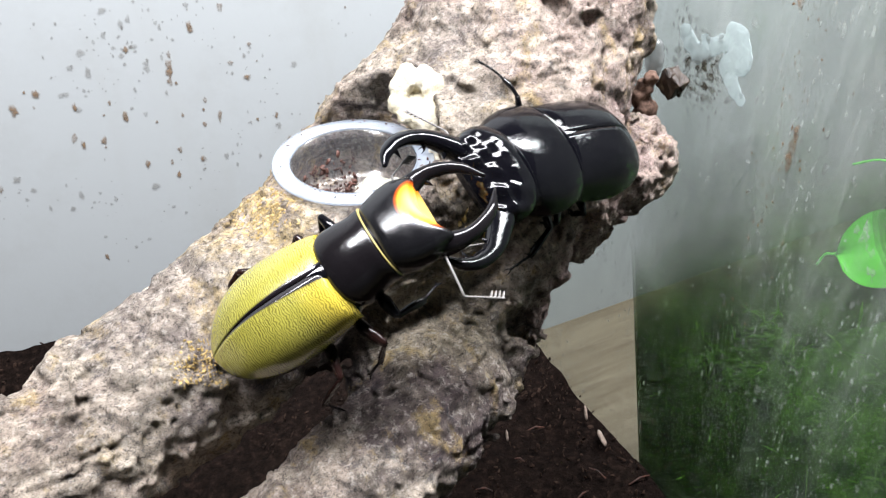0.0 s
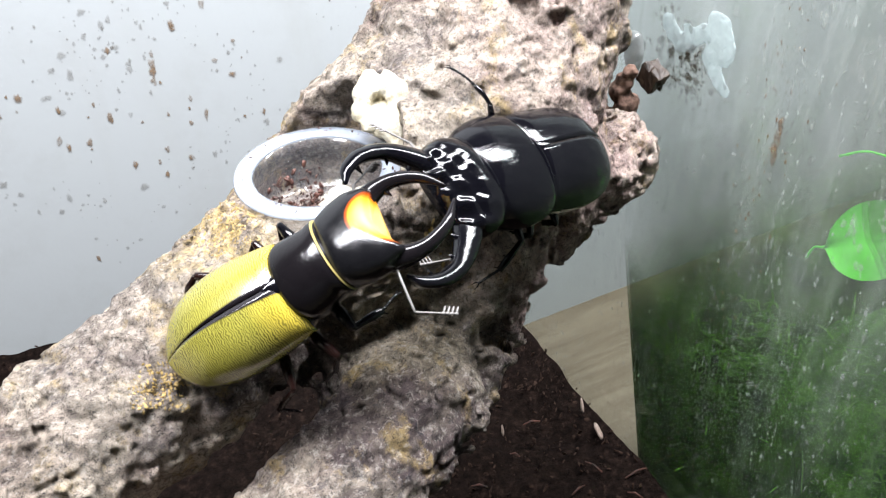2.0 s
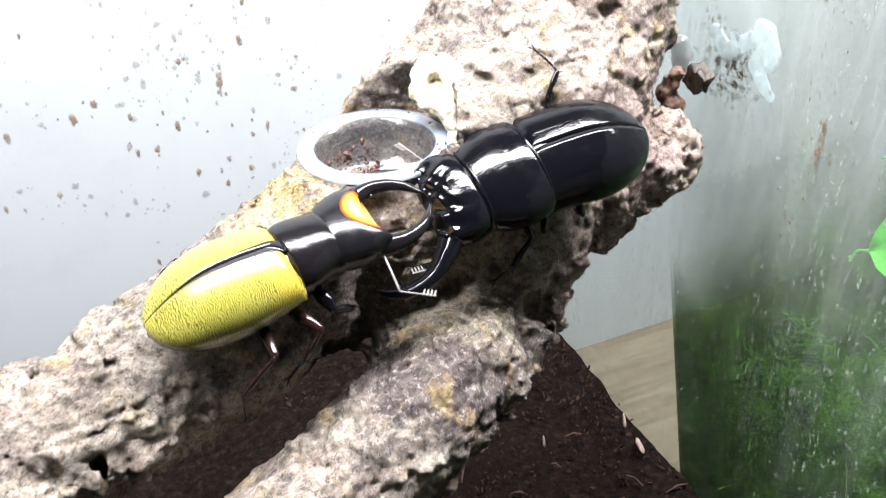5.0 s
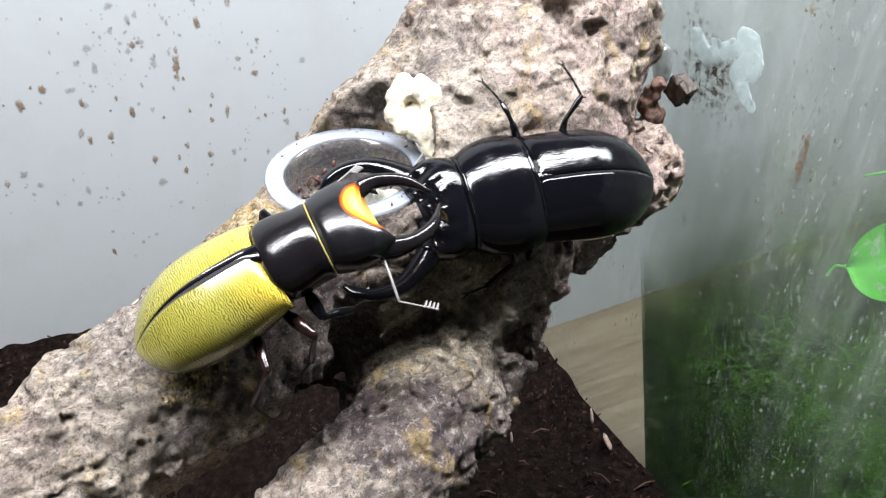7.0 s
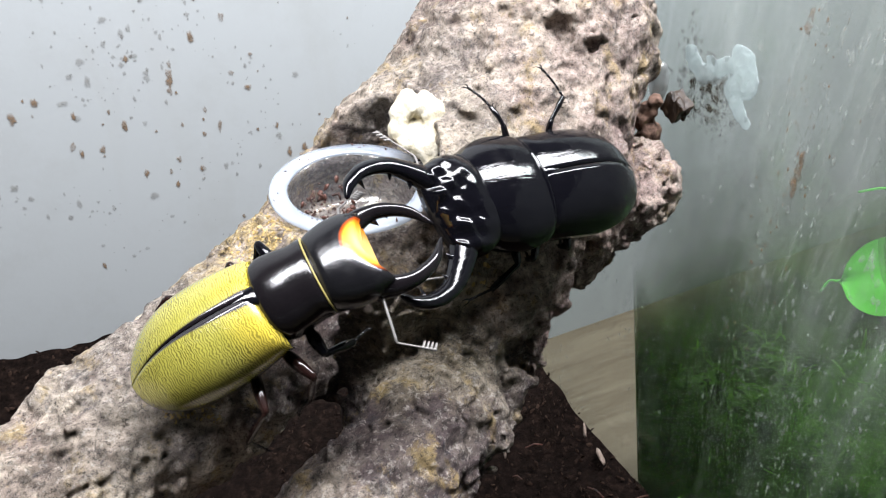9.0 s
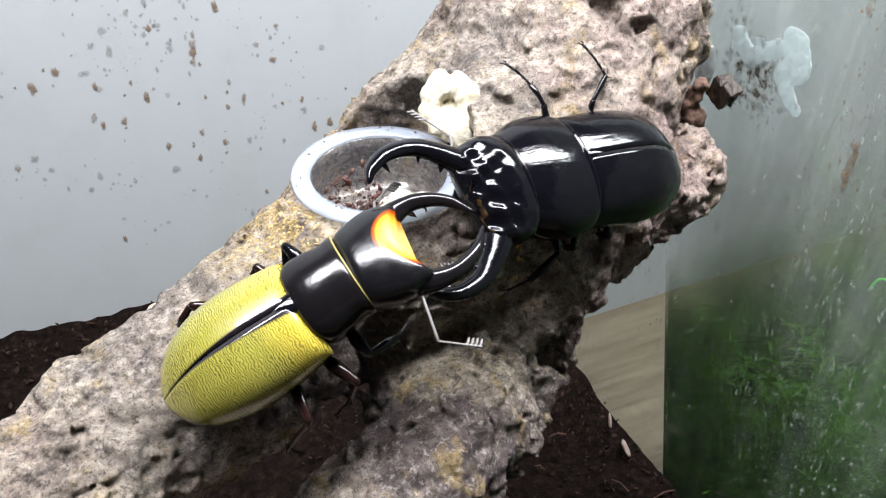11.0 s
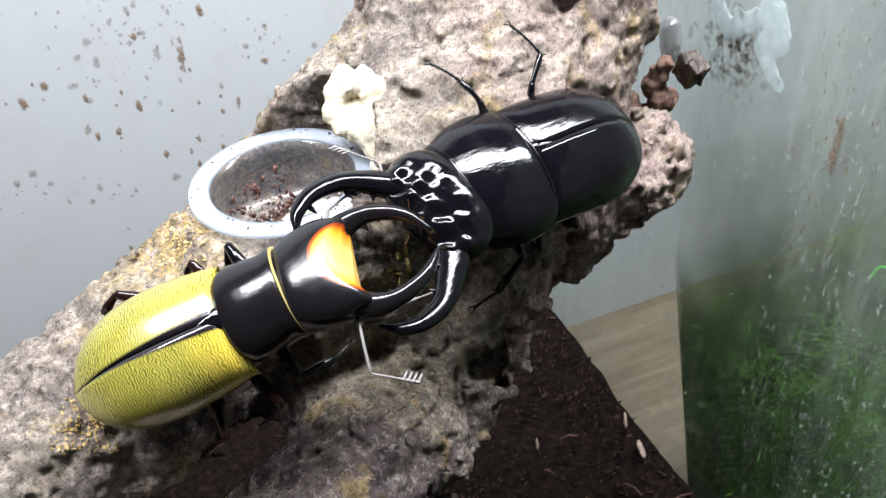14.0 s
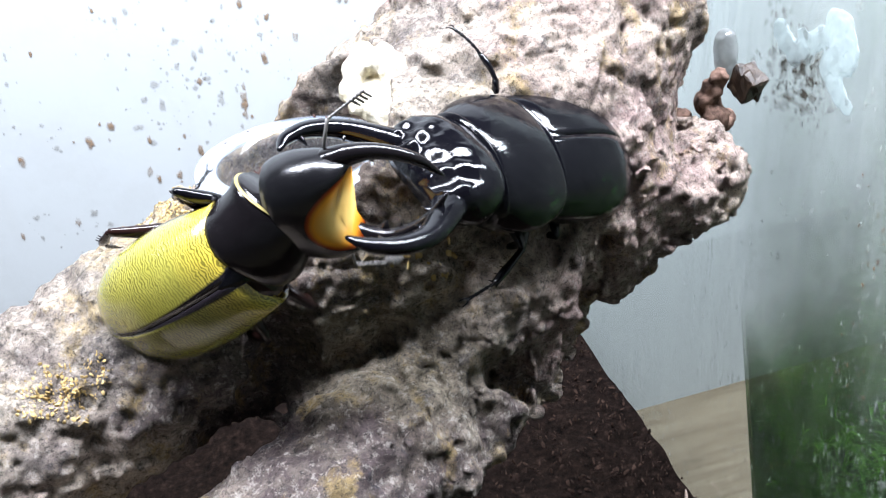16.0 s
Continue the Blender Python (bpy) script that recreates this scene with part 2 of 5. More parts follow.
def glass_material(name, dirt):
    """A thin pane: clear, glossy by angle, with a film of dirt and lime."""
    k = Nodes(name)
    t = k.tree
    clear = t.nodes.new("ShaderNodeBsdfTransparent")
    clear.inputs[0].default_value = (0.93, 0.97, 0.95, 1)
    gloss = t.nodes.new("ShaderNodeBsdfGlossy")
    gloss.inputs["Roughness"].default_value = 0.06
    facing = t.nodes.new("ShaderNodeLayerWeight")
    facing.inputs[0].default_value = 0.5
    sheen = k.math("MULTIPLY_ADD", k.math("POWER", facing.outputs["Facing"], 4.0), 0.6)
    sheen.node.inputs[2].default_value = 0.03
    film = t.nodes.new("ShaderNodeBsdfDiffuse")
    film.inputs[0].default_value = (0.62, 0.66, 0.63, 1)
    streak = k.ramp(k.noise(95, 7, 0.75, vector=k.scaled(1, 1, 0.10)), (0.45, 0.0), (0.66, 1.0))
    cloud = k.ramp(k.noise(13, 4, 0.6), (0.3, 0.0), (0.7, 1.0))
    sep = k.add("SeparateXYZ")
    k.link(k.coords, sep.inputs[0])
    high = k.ramp(k.math("ADD", k.math("MULTIPLY", sep.outputs[2], 3.0), k.math("MULTIPLY", cloud, 0.16)), (0.42, 0.0), (0.86, 1.0))
    specks = k.ramp(k.noise(420, 3, 0.6, vector=k.scaled(1, 1, 0.5)), (0.61, 0.0), (0.71, 0.5))
    amount = k.math("ADD", k.math("MULTIPLY", streak, 0.05), k.math("MULTIPLY", cloud, 0.012))
    amount = k.math("ADD", amount, k.math("MULTIPLY", high, k.math("MULTIPLY", streak, 0.09)))
    amount = k.math("ADD", amount, k.math("MULTIPLY", high, 0.07))
    amount = k.math("MULTIPLY", k.math("MAXIMUM", amount, k.math("MULTIPLY", specks, cloud)), dirt)
    m1, m2 = t.nodes.new("ShaderNodeMixShader"), t.nodes.new("ShaderNodeMixShader")
    k.link(sheen, m1.inputs[0])
    k.link(clear.outputs[0], m1.inputs[1])
    k.link(gloss.outputs[0], m1.inputs[2])
    k.link(amount, m2.inputs[0])
    k.link(m1.outputs[0], m2.inputs[1])
    k.link(film.outputs[0], m2.inputs[2])
    k.link(m2.outputs[0], t.nodes["Material Output"].inputs[0])
    return k.mat


def shell_material(name, tone, rough=0.08, grain=900, depth=0.00003, wrinkle=0.0):
    k = Nodes(name, Roughness=rough, IOR=1.45)
    k.colour(k.mix(k.noise(120, 3), tuple(c * 0.7 for c in tone), tone))
    k.bump(k.noise(grain, 3), depth, 0.5).bump(k.noise(130, 3, 0.6), depth * 9, 0.45)
    if wrinkle:
        k.bump(k.noise(230, 4, 0.6, vector=k.scaled(0.35, 1.0, 1.0), warp=0.6), wrinkle, 0.7)
        k.rough(k.ramp(k.noise(160, 4, 0.6), (0.35, rough * 0.7), (0.7, rough * 2.2)))
    return k.mat


BARK, PANEL, SOIL, WOOD = bark_material(), panel_material(), soil_material(), wood_material()
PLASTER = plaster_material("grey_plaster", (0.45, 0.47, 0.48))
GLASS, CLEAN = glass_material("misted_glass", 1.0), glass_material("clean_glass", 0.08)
# Plaster darkened in colour for the unlit room around and behind the camera.
SHADED_PLASTER = plaster_material("shaded_plaster", (0.13, 0.135, 0.14))
BLACK = shell_material("black_shell", (0.003, 0.003, 0.0045), 0.085, wrinkle=0.00022)


# ---------------------------------------------------------------- the room and the tank
def structure(name, lo, hi, material, label, bevel=0.0):
    ob = part(name, box_bm(lo, hi, bevel), material, smooth=False)
    return tagged(ob, label, name.split("_")[0], kind="structure")


structure("wall_north", (-1.4, 0.505, -0.5), (1.6, 0.56, 1.5), PLASTER, "plain grey plaster wall behind the tanks")
structure("wall_south", (-1.4, -1.36, -0.5), (1.6, -1.3, 1.5), SHADED_PLASTER, "plain plaster wall behind the camera, dark grey for an unlit room")
structure("wall_west", (-1.46, -1.36, -0.5), (-1.4, 0.56, 1.5), SHADED_PLASTER, "plain plaster side wall, dark grey for an unlit room")
structure("wall_east", (1.6, -1.36, -0.5), (1.66, 0.56, 1.5), SHADED_PLASTER, "plain plaster side wall, dark grey for an unlit room")
structure("ceiling", (-1.46, -1.36, 1.5), (1.66, 0.56, 1.56), SHADED_PLASTER, "plain plaster ceiling, dark grey for an unlit room")
structure("floor", (-1.46, -1.36, -0.24), (1.66, 0.505, -0.165), WOOD, "pale wooden shelf board under the tanks")

tank = thing("glass_tank", "glass breeding tank with stained back and dirty side pane", "terrarium")
part("back_panel", box_bm((-0.36, 0.490, -0.164), (0.246, 0.496, 0.42), 0.0005), PANEL, tank, "pale grey back panel with mud splashes", smooth=False)
side = part("side_pane", box_bm((0.247, -0.15, -0.164), (0.252, 0.496, 0.42), 0.0005), GLASS, tank, "dirty glass side pane", smooth=False)
front = part("front_pane", box_bm((-0.36, -0.156, -0.164), (0.252, -0.151, 0.33), 0.0005), CLEAN, tank, smooth=False)
west = part("side_pane", box_bm((-0.366, -0.156, -0.164), (-0.361, 0.496, 0.42), 0.0005), CLEAN, tank, smooth=False)
for pane in (side, front, west):
    pane.visible_shadow = False


def substrate():
    """Uneven soil that fills the tank's bottom."""
    n = 150
    xs, ys = np.linspace(-0.358, 0.2465, n), np.linspace(-0.148, 0.4895, n)
    X, Y = np.meshgrid(xs, ys, indexing="ij")
    Z = 0.006 * lattice(X * 18, Y * 18, X * 0 + 2.2) + 0.0025 * lattice(X * 70, Y * 70, X * 0 + 5.2) + 0.0012 * lattice(X * 200, Y * 200, X * 0)
    verts = np.stack([X, Y, Z], -1).reshape(-1, 3)
    i = np.arange((n - 1) * n).reshape(n - 1, n)[:, :-1].ravel()
    faces = np.stack([i, i + n, i + n + 1, i + 1], 1)
    me = bpy.data.meshes.new("soil")
    me.from_pydata(verts.tolist(), [], faces.tolist())
    me.polygons.foreach_set("use_smooth", [True] * len(me.polygons))
    me.materials.append(SOIL)
    return tagged(new("soil", me), "dark brown crumbly soil covering the tank bottom", "soil", kind="stuff")


substrate()

# ---------------------------------------------------------------- the forked branch
TRUNK = [((-0.049, 0.1595, 0.2192), 0.0216), ((-0.010, 0.1705, 0.2212), 0.0220), ((0.029, 0.1815, 0.2272), 0.0238), ((0.061, 0.1940, 0.2365), 0.0268), ((0.094, 0.2075, 0.2405), 0.0375), ((0.1360, 0.2235, 0.2505), 0.0435), ((0.161, 0.242, 0.278), 0.0388), ((0.186, 0.281, 0.317), 0.0350)]
LIMB = [((0.148, 0.214, 0.218), 0.0225), ((0.125, 0.207, 0.199), 0.0228), ((0.09, 0.166, 0.205), 0.0226), ((0.0657, 0.151, 0.2002), 0.0212), ((0.0397, 0.140, 0.1942), 0.0203), ((0.0147, 0.129, 0.1892), 0.0203)]
KNOB = [((0.160, 0.203, 0.225), 0.0090), ((0.177, 0.205, 0.230), 0.0118), ((0.187, 0.209, 0.231), 0.0135)]
WEB = [((0.155, 0.203, 0.240), 0.018), ((0.1325, 0.1945, 0.231), 0.020), ((0.1105, 0.181, 0.220), 0.019)]
CUP = Vector((0.0784, 0.2013, 0.2632))


HOLLOWS = [((0.0530, 0.1680, 0.216), (0.011, 0.010, 0.016)), ((0.0590, 0.1700, 0.222), (0.010, 0.010, 0.015)), ((0.0645, 0.1720, 0.229), (0.009, 0.009, 0.013)),
           ((0.061, 0.136, 0.222), (0.0045, 0.006, 0.008)), ((0.156, 0.2045, 0.292), (0.0022, 0.0022, 0.0028)), ((0.1505, 0.208, 0.294), (0.0018, 0.0020, 0.0024)),
           ((0.089, 0.218, 0.272), (0.009, 0.005, 0.005)), ((-0.014, 0.150, 0.222), (0.004, 0.004, 0.003)), ((0.118, 0.170, 0.206), (0.006, 0.006, 0.006)), ((0.172, 0.185, 0.222), (0.004, 0.004, 0.004))]


def branch(step=0.0009):
    """A forked limb grown round chains of rounded cones, gnarled at four scales, with a socket for the cup."""
    lo, hi = np.array((-0.075, 0.075, 0.145)), np.array((0.225, 0.295, 0.335))
    ax = [np.arange(a, b, step, dtype=np.float32) for a, b in zip(lo, hi)]
    X, Y, Z = np.meshgrid(*ax, indexing="ij")
    f = melt(capsules(X, Y, Z, TRUNK), capsules(X, Y, Z, LIMB), 0.006)
    f = melt(f, capsules(X, Y, Z, KNOB), 0.006)
    f = melt(f, capsules(X, Y, Z, WEB), 0.006)
    reach = np.sqrt((X - CUP.x) ** 2 + (Y - CUP.y) ** 2)
    f = np.maximum(f, -np.maximum(reach - 0.0190, CUP.z - 0.0155 - Z))
    f = np.maximum(f, -np.maximum(reach - 0.0245, CUP.z - 0.0020 - Z))
    for (cx, cy, cz), (rx, ry, rz) in HOLLOWS:
        f = np.maximum(f, (1 - np.sqrt(((X - cx) / rx) ** 2 + ((Y - cy) / ry) ** 2 + ((Z - cz) / rz) ** 2)) * min(rx, ry, rz))
    near = np.abs(f) < 0.0105
    x, y, z = X[near], Y[near], Z[near]
    crag = 1 - np.abs(lattice(x * 95 + 7, y * 95, z * 95)) * 2
    pits = np.clip(lattice(x * 150, y * 150 + 9, z * 150) - 0.28, 0, 1)
    lower = np.clip((0.245 - z - 0.35 * (0.2 - y)) / 0.03, 0, 1) * np.clip((x - 0.06) / 0.05, 0, 1)
    cracks = np.clip(1 - np.abs(lattice(x * 110 + 3, y * 110, z * 110 + 1)) * 9, 0, 1) + 0.7 * np.clip(1 - np.abs(lattice(x * 230, y * 230 + 6, z * 230)) * 6, 0, 1)
    rough = 0.0030 * lattice(x * 42, y * 42, z * 42) + 0.0008 * crag + (0.0011 + 0.0009 * lower) * cracks + (0.0022 + 0.0048 * lower) * pits + 0.002 * lower * lattice(x * 120, y * 120, z * 60 + 4) \
        + (0.0012 + 0.0006 * lower) * lattice(x * 270, y * 270 + 3, z * 270) + 0.0012 * lattice(x * 480, y * 480, z * 480 + 5)
    plates = np.clip(lattice(x * 70 + 2, y * 70, z * 70 + 8) * 6, -1, 1) + 0.6 * np.clip(lattice(x * 170, y * 170 + 5, z * 170) * 5, -1, 1)
    rough += (0.0006 + 0.0014 * lower) * plates
    calm = np.clip((np.sqrt((x - CUP.x) ** 2 + (y - CUP.y) ** 2) - 0.021) / 0.006, 0.15, 1)
    f[near] += rough * calm
    f[0], f[-1], f[:, 0], f[:, -1], f[:, :, 0], f[:, :, -1] = (1,) * 6
    verts, quads = skin(f, lo, step)
    quads = largest(quads, len(verts))
    used = np.unique(quads)
    verts, quads = verts[used], np.searchsorted(used, quads)
    me = bpy.data.meshes.new("branch")
    me.from_pydata(verts.tolist(), [], quads.tolist())
    me.polygons.foreach_set("use_smooth", [True] * len(me.polygons))
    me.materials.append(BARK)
    whole = thing("branch", "thick forked branch with rough weathered bark", "branch")
    trunk = new("trunk", me)
    trunk.parent = whole
    return whole, trunk


BRANCH, TRUNK_MESH = branch()


def scale_mesh(seed):
    """One small curled bark plate, a few millimetres across."""
    rnd = random.Random(seed)
    bm = bmesh.new()
    n = 8
    ring = [(math.cos(6.283 * k / n) * rnd.uniform(0.6, 1.15), math.sin(6.283 * k / n) * rnd.uniform(0.45, 0.85)) for k in range(n)]
    low = [bm.verts.new((u, v, -0.25)) for u, v in ring]
    top = [bm.verts.new((u * 0.88, v * 0.88, 0.16 + 0.22 * u * u + rnd.uniform(-0.07, 0.07))) for u, v in ring]
    mid = bm.verts.new((0, 0, 0.13))
    for k in range(n):
        j = (k + 1) % n
        bm.faces.new((low[k], low[j], top[j], top[k]))
        bm.faces.new((top[k], top[j], mid))
    me = bpy.data.meshes.new("bark_scale")
    bm.to_mesh(me)
    bm.free()
    me.materials.append(BARK)
    return me


def bark_scales():
    """Loose plates on the flaky underside and shoulder of the branch."""
    rnd = random.Random(77)
    shapes = [scale_mesh(i) for i in range(8)]
    me = TRUNK_MESH.data
    count = len(me.vertices)
    picked = 0
    while picked < 270:
        v = me.vertices[rnd.randrange(count)]
        x, y, z = v.co
        flaky = x > 0.085 and v.normal.y < 0.25 and z < 0.262
        if not (flaky or rnd.random() < 0.05) or z < 0.165 or (v.co - CUP).length < 0.03:
            continue
        s = rnd.uniform(0.0010, 0.0028) if flaky else rnd.uniform(0.0007, 0.0016)
        ob = new("bark_scale", shapes[picked % 8])
        ob.parent = BRANCH
        n = (v.normal + Vector((rnd.uniform(-0.4, 0.4), rnd.uniform(-0.4, 0.4), rnd.uniform(-0.4, 0.4)))).normalized()
        ob.matrix_basis = Matrix.Translation(v.co) @ n.to_track_quat("Z", "Y").to_matrix().to_4x4() @ pose(0, 0, 0, 0, 0, rnd.uniform(0, 360)) @ Matrix.Diagonal((s, s * rnd.uniform(0.6, 1), s, 1))
        picked += 1


bark_scales()


# ---------------------------------------------------------------- beetles
MM = 0.001


def loft(sections, steps=28, sides=32, power=0.9, warp=None):
    """A closed body along x through sections (x, half width, top, bottom) in millimetres."""
    xs = [s[0] for s in sections]
    u = np.linspace(0, 1, steps)
    u = u - 0.10 * np.sin(2 * np.pi * u)
    at = np.interp(u, np.linspace(0, 1, len(xs)), xs)
    cols = []
    for c in (1, 2, 3):
        line = curve_points([(s[0], s[c], 0) for s in sections], 200)
        cols.append(np.interp(at, [p.x for p in line], [p.y for p in line]))
    bm = bmesh.new()
    rings = []
    for x, w, top, bot in zip(at, *cols):
        ring = []
        for k in range(sides):
            a = 2 * math.pi * k / sides
            cy, cz = math.cos(a), math.sin(a)
            y = max(w, 0.05) * math.copysign(abs(cy) ** power, cy)
            z = (top + bot) / 2 + max((top - bot) / 2, 0.05) * math.copysign(abs(cz) ** power, cz)
            p = Vector((x, y, z))
            ring.append(bm.verts.new((warp(p) if warp else p) * MM))
        rings.append(ring)
    for a, b in zip(rings, rings[1:]):
        for k in range(sides):
            bm.faces.new((a[k], b[k], b[(k + 1) % sides], a[(k + 1) % sides]))
    bm.faces.new(rings[0])
    bm.faces.new(rings[-1][::-1])
    bmesh.ops.recalc_face_normals(bm, faces=bm.faces)
    return bm


def elytron_bm(length, width, height, side, lift=0.0, rim=0.7, front=0.85, blunt=2.5, dip=0.20):
    """One wing case: a half dome with a turned-under outer edge, from the suture outwards."""
    bm = bmesh.new()
    rows, cols = 44, 22
    grid = []
    for i in range(rows):
        u = i / (rows - 1)
        x = 1.0 - (length + 1.0) * (1 - (1 - u) ** 1.35)
        s = -x / length
        w = width * front
        if s > 0.42:
            w = width * 0.965 * (1 - ((s - 0.42) / 0.585) ** blunt) ** 0.5 if s < 1.0 else width * 0.05
        elif s > 0:
            w = width * (front + (0.965 - front) * math.sin(min(s / 0.42, 1) * math.pi / 2))
        h = height * (0.83 + 0.17 * math.sin(min(max(s, 0) / 0.45, 1) * math.pi / 2)) if s < 0.45 else height * (1 - 0.82 * ((s - 0.45) / 0.55) ** 2.1)
        if s < 0.06:
            h -= height * dip * (1 - max(s, 0) / 0.06) ** 2
        row = []
        for j in range(cols):
            v = j / (cols - 1)
            a = math.radians(-1 + 112 * v)
            y = 0.12 + (w - 0.12) * max(math.sin(a), 0.0) ** 0.92
            z = h * math.cos(a) - 0.9 * height * s * s * 0.25
            if v > 0.93:
                y += rim * 0.35
            if v < 0.06:
                z += 0.12
            if s < 0.0:
                z -= 1.2
            row.append(bm.verts.new(Vector((x + (0.9 if v > 0.6 and s < 0.05 else 0) * -1.2 * (v - 0.6), y * side, z + lift)) * MM))
        grid.append(row)
    for a, b in zip(grid, grid[1:]):
        for k in range(cols - 1):
            f = (a[k], a[k + 1], b[k + 1], b[k])
            bm.faces.new(f if side > 0 else f[::-1])
    bmesh.ops.recalc_face_normals(bm, faces=bm.faces)
    out = bmesh.ops.solidify(bm, geom=list(bm.faces), thickness=0.35 * MM)
    bmesh.ops.recalc_face_normals(bm, faces=bm.faces)
    return bm


def spike(bm, base, tip, r, sides=7):
    """A tooth or spine."""
    base, tip = Vector(base), Vector(tip)
    mid = base.lerp(tip, 0.55)
    tube([base * MM, mid * MM, tip * MM], [r * MM, r * 0.62 * MM, 0.08 * MM], sides, bm=bm)


def mandible_bm(path, radii, teeth, side):
    flip = Vector((1, side, 1))
    pts = [p * MM * flip for p in curve_points(path, 26)]
    bm = tube(pts, [r * MM for r in ease(radii, 26)], 12, squash=0.8)
    for b, t, r in teeth:
        spike(bm, Vector(b) * flip, Vector(t) * flip, r)
    bmesh.ops.recalc_face_normals(bm, faces=bm.faces)
    return bm


def limb_part(name, points, radii, material, parent, label="", n=14, squash=0.75):
    bm = tube([p * MM for p in curve_points(points, n)], [r * MM for r in ease(radii, n)], 10, squash=squash)
    bmesh.ops.recalc_face_normals(bm, faces=bm.faces)
    return part(name, bm, material, parent, label)


def leg(parent, hip, knee, ankle, toe, material, foot_material, thick=1.0, label=""):
    """A jointed leg: thigh, spined shin and a beaded foot with two claws."""
    hip, knee, ankle, toe = (Vector(p) for p in (hip, knee, ankle, toe))
    mid = hip.lerp(knee, 0.5) + Vector((0, 0, 0.5))
    thigh = limb_part("leg", [hip, mid, knee], [1.2 * thick, 1.75 * thick, 1.5 * thick, 1.0 * thick], material, parent, label)
    s = (ankle - knee).normalized()
    out = s.cross(Vector((0, 0, 1))).normalized()
    spines = [(knee.lerp(ankle, f), knee.lerp(ankle, f) + out * 1.5 * k + s * 0.9, 0.28) for f in (0.55, 0.75, 0.95) for k in (1, -0.6)]
    limb_part("shin", [knee, knee.lerp(ankle, 0.5) + Vector((0, 0, 0.35)), ankle], [0.75 * thick, 0.8 * thick, 1.05 * thick, 0.85 * thick], material, thigh)
    for b, t, r in spines:
        bm = bmesh.new()
        spike(bm, b, t, r, 5)
        part("spine", bm, material, thigh)
    bm = bmesh.new()
    for i in range(5):
        a, b = ankle.lerp(toe, i / 5), ankle.lerp(toe, (i + 0.92) / 5)
        a, b = (p + Vector((0, 0, 0.5 * math.sin(3 * f))) for p, f in ((a, i / 5), (b, (i + 0.92) / 5)))
        tube([a * MM, a.lerp(b, 0.6) * MM, b * MM], [0.26 * MM, 0.36 * MM, 0.46 * MM], 7, bm=bm)
    d = (toe - ankle).normalized()
    w = d.cross(Vector((0, 0, 1))).normalized()
    for k in (1, -1):
        tube([p * MM for p in curve_points([toe, toe + d * 0.9 + w * 0.6 * k, toe + d * 1.7 + w * 0.7 * k - Vector((0, 0, 0.7))], 6)],
             [r * MM for r in ease([0.24, 0.2, 0.06], 6)], 6, bm=bm)
    bmesh.ops.recalc_face_normals(bm, faces=bm.faces)
    part("foot", bm, foot_material, thigh)
    return thigh


def antenna(parent, base, elbow, tip, material, side):
    """A thin elbowed feeler with a comb of flat plates at its end."""
    base, elbow, tip = (Vector((p[0], p[1] * side, p[2])) for p in (base, elbow, tip))
    bm = tube([p * MM for p in curve_points([base, base.lerp(elbow, 0.5) + Vector((0, 0, 0.5)), elbow], 8)], [0.34 * MM] * 8, 7)
    for i in range(10):
        a, b = elbow.lerp(tip, i / 10), elbow.lerp(tip, (i + 0.85) / 10)
        club = i >= 6
        r = 0.3 if not club else 0.42
        tube([a * MM, b * MM], [r * 0.7 * MM, r * MM], 7, bm=bm)
        if club:
            d = (tip - elbow).normalized()
            w = d.cross(Vector((0, 0, 1))).normalized()
            c = a.lerp(b, 0.6)
            tube([c * MM, (c + w * 0.9 * side + d * 0.25) * MM, (c + w * 1.7 * side + d * 0.5) * MM], [0.36 * MM, 0.42 * MM, 0.3 * MM], 7, squash=0.55, bm=bm)
    bmesh.ops.recalc_face_normals(bm, faces=bm.faces)
    return part("antenna", bm, material, parent)


def ball_bm(centre, size):
    bm = bmesh.new()
    bmesh.ops.create_uvsphere(bm, u_segments=20, v_segments=12, radius=1)
    for v in bm.verts:
        v.co = Vector([(c + s * k) * MM for c, s, k in zip(centre, size, v.co)])
    return bm


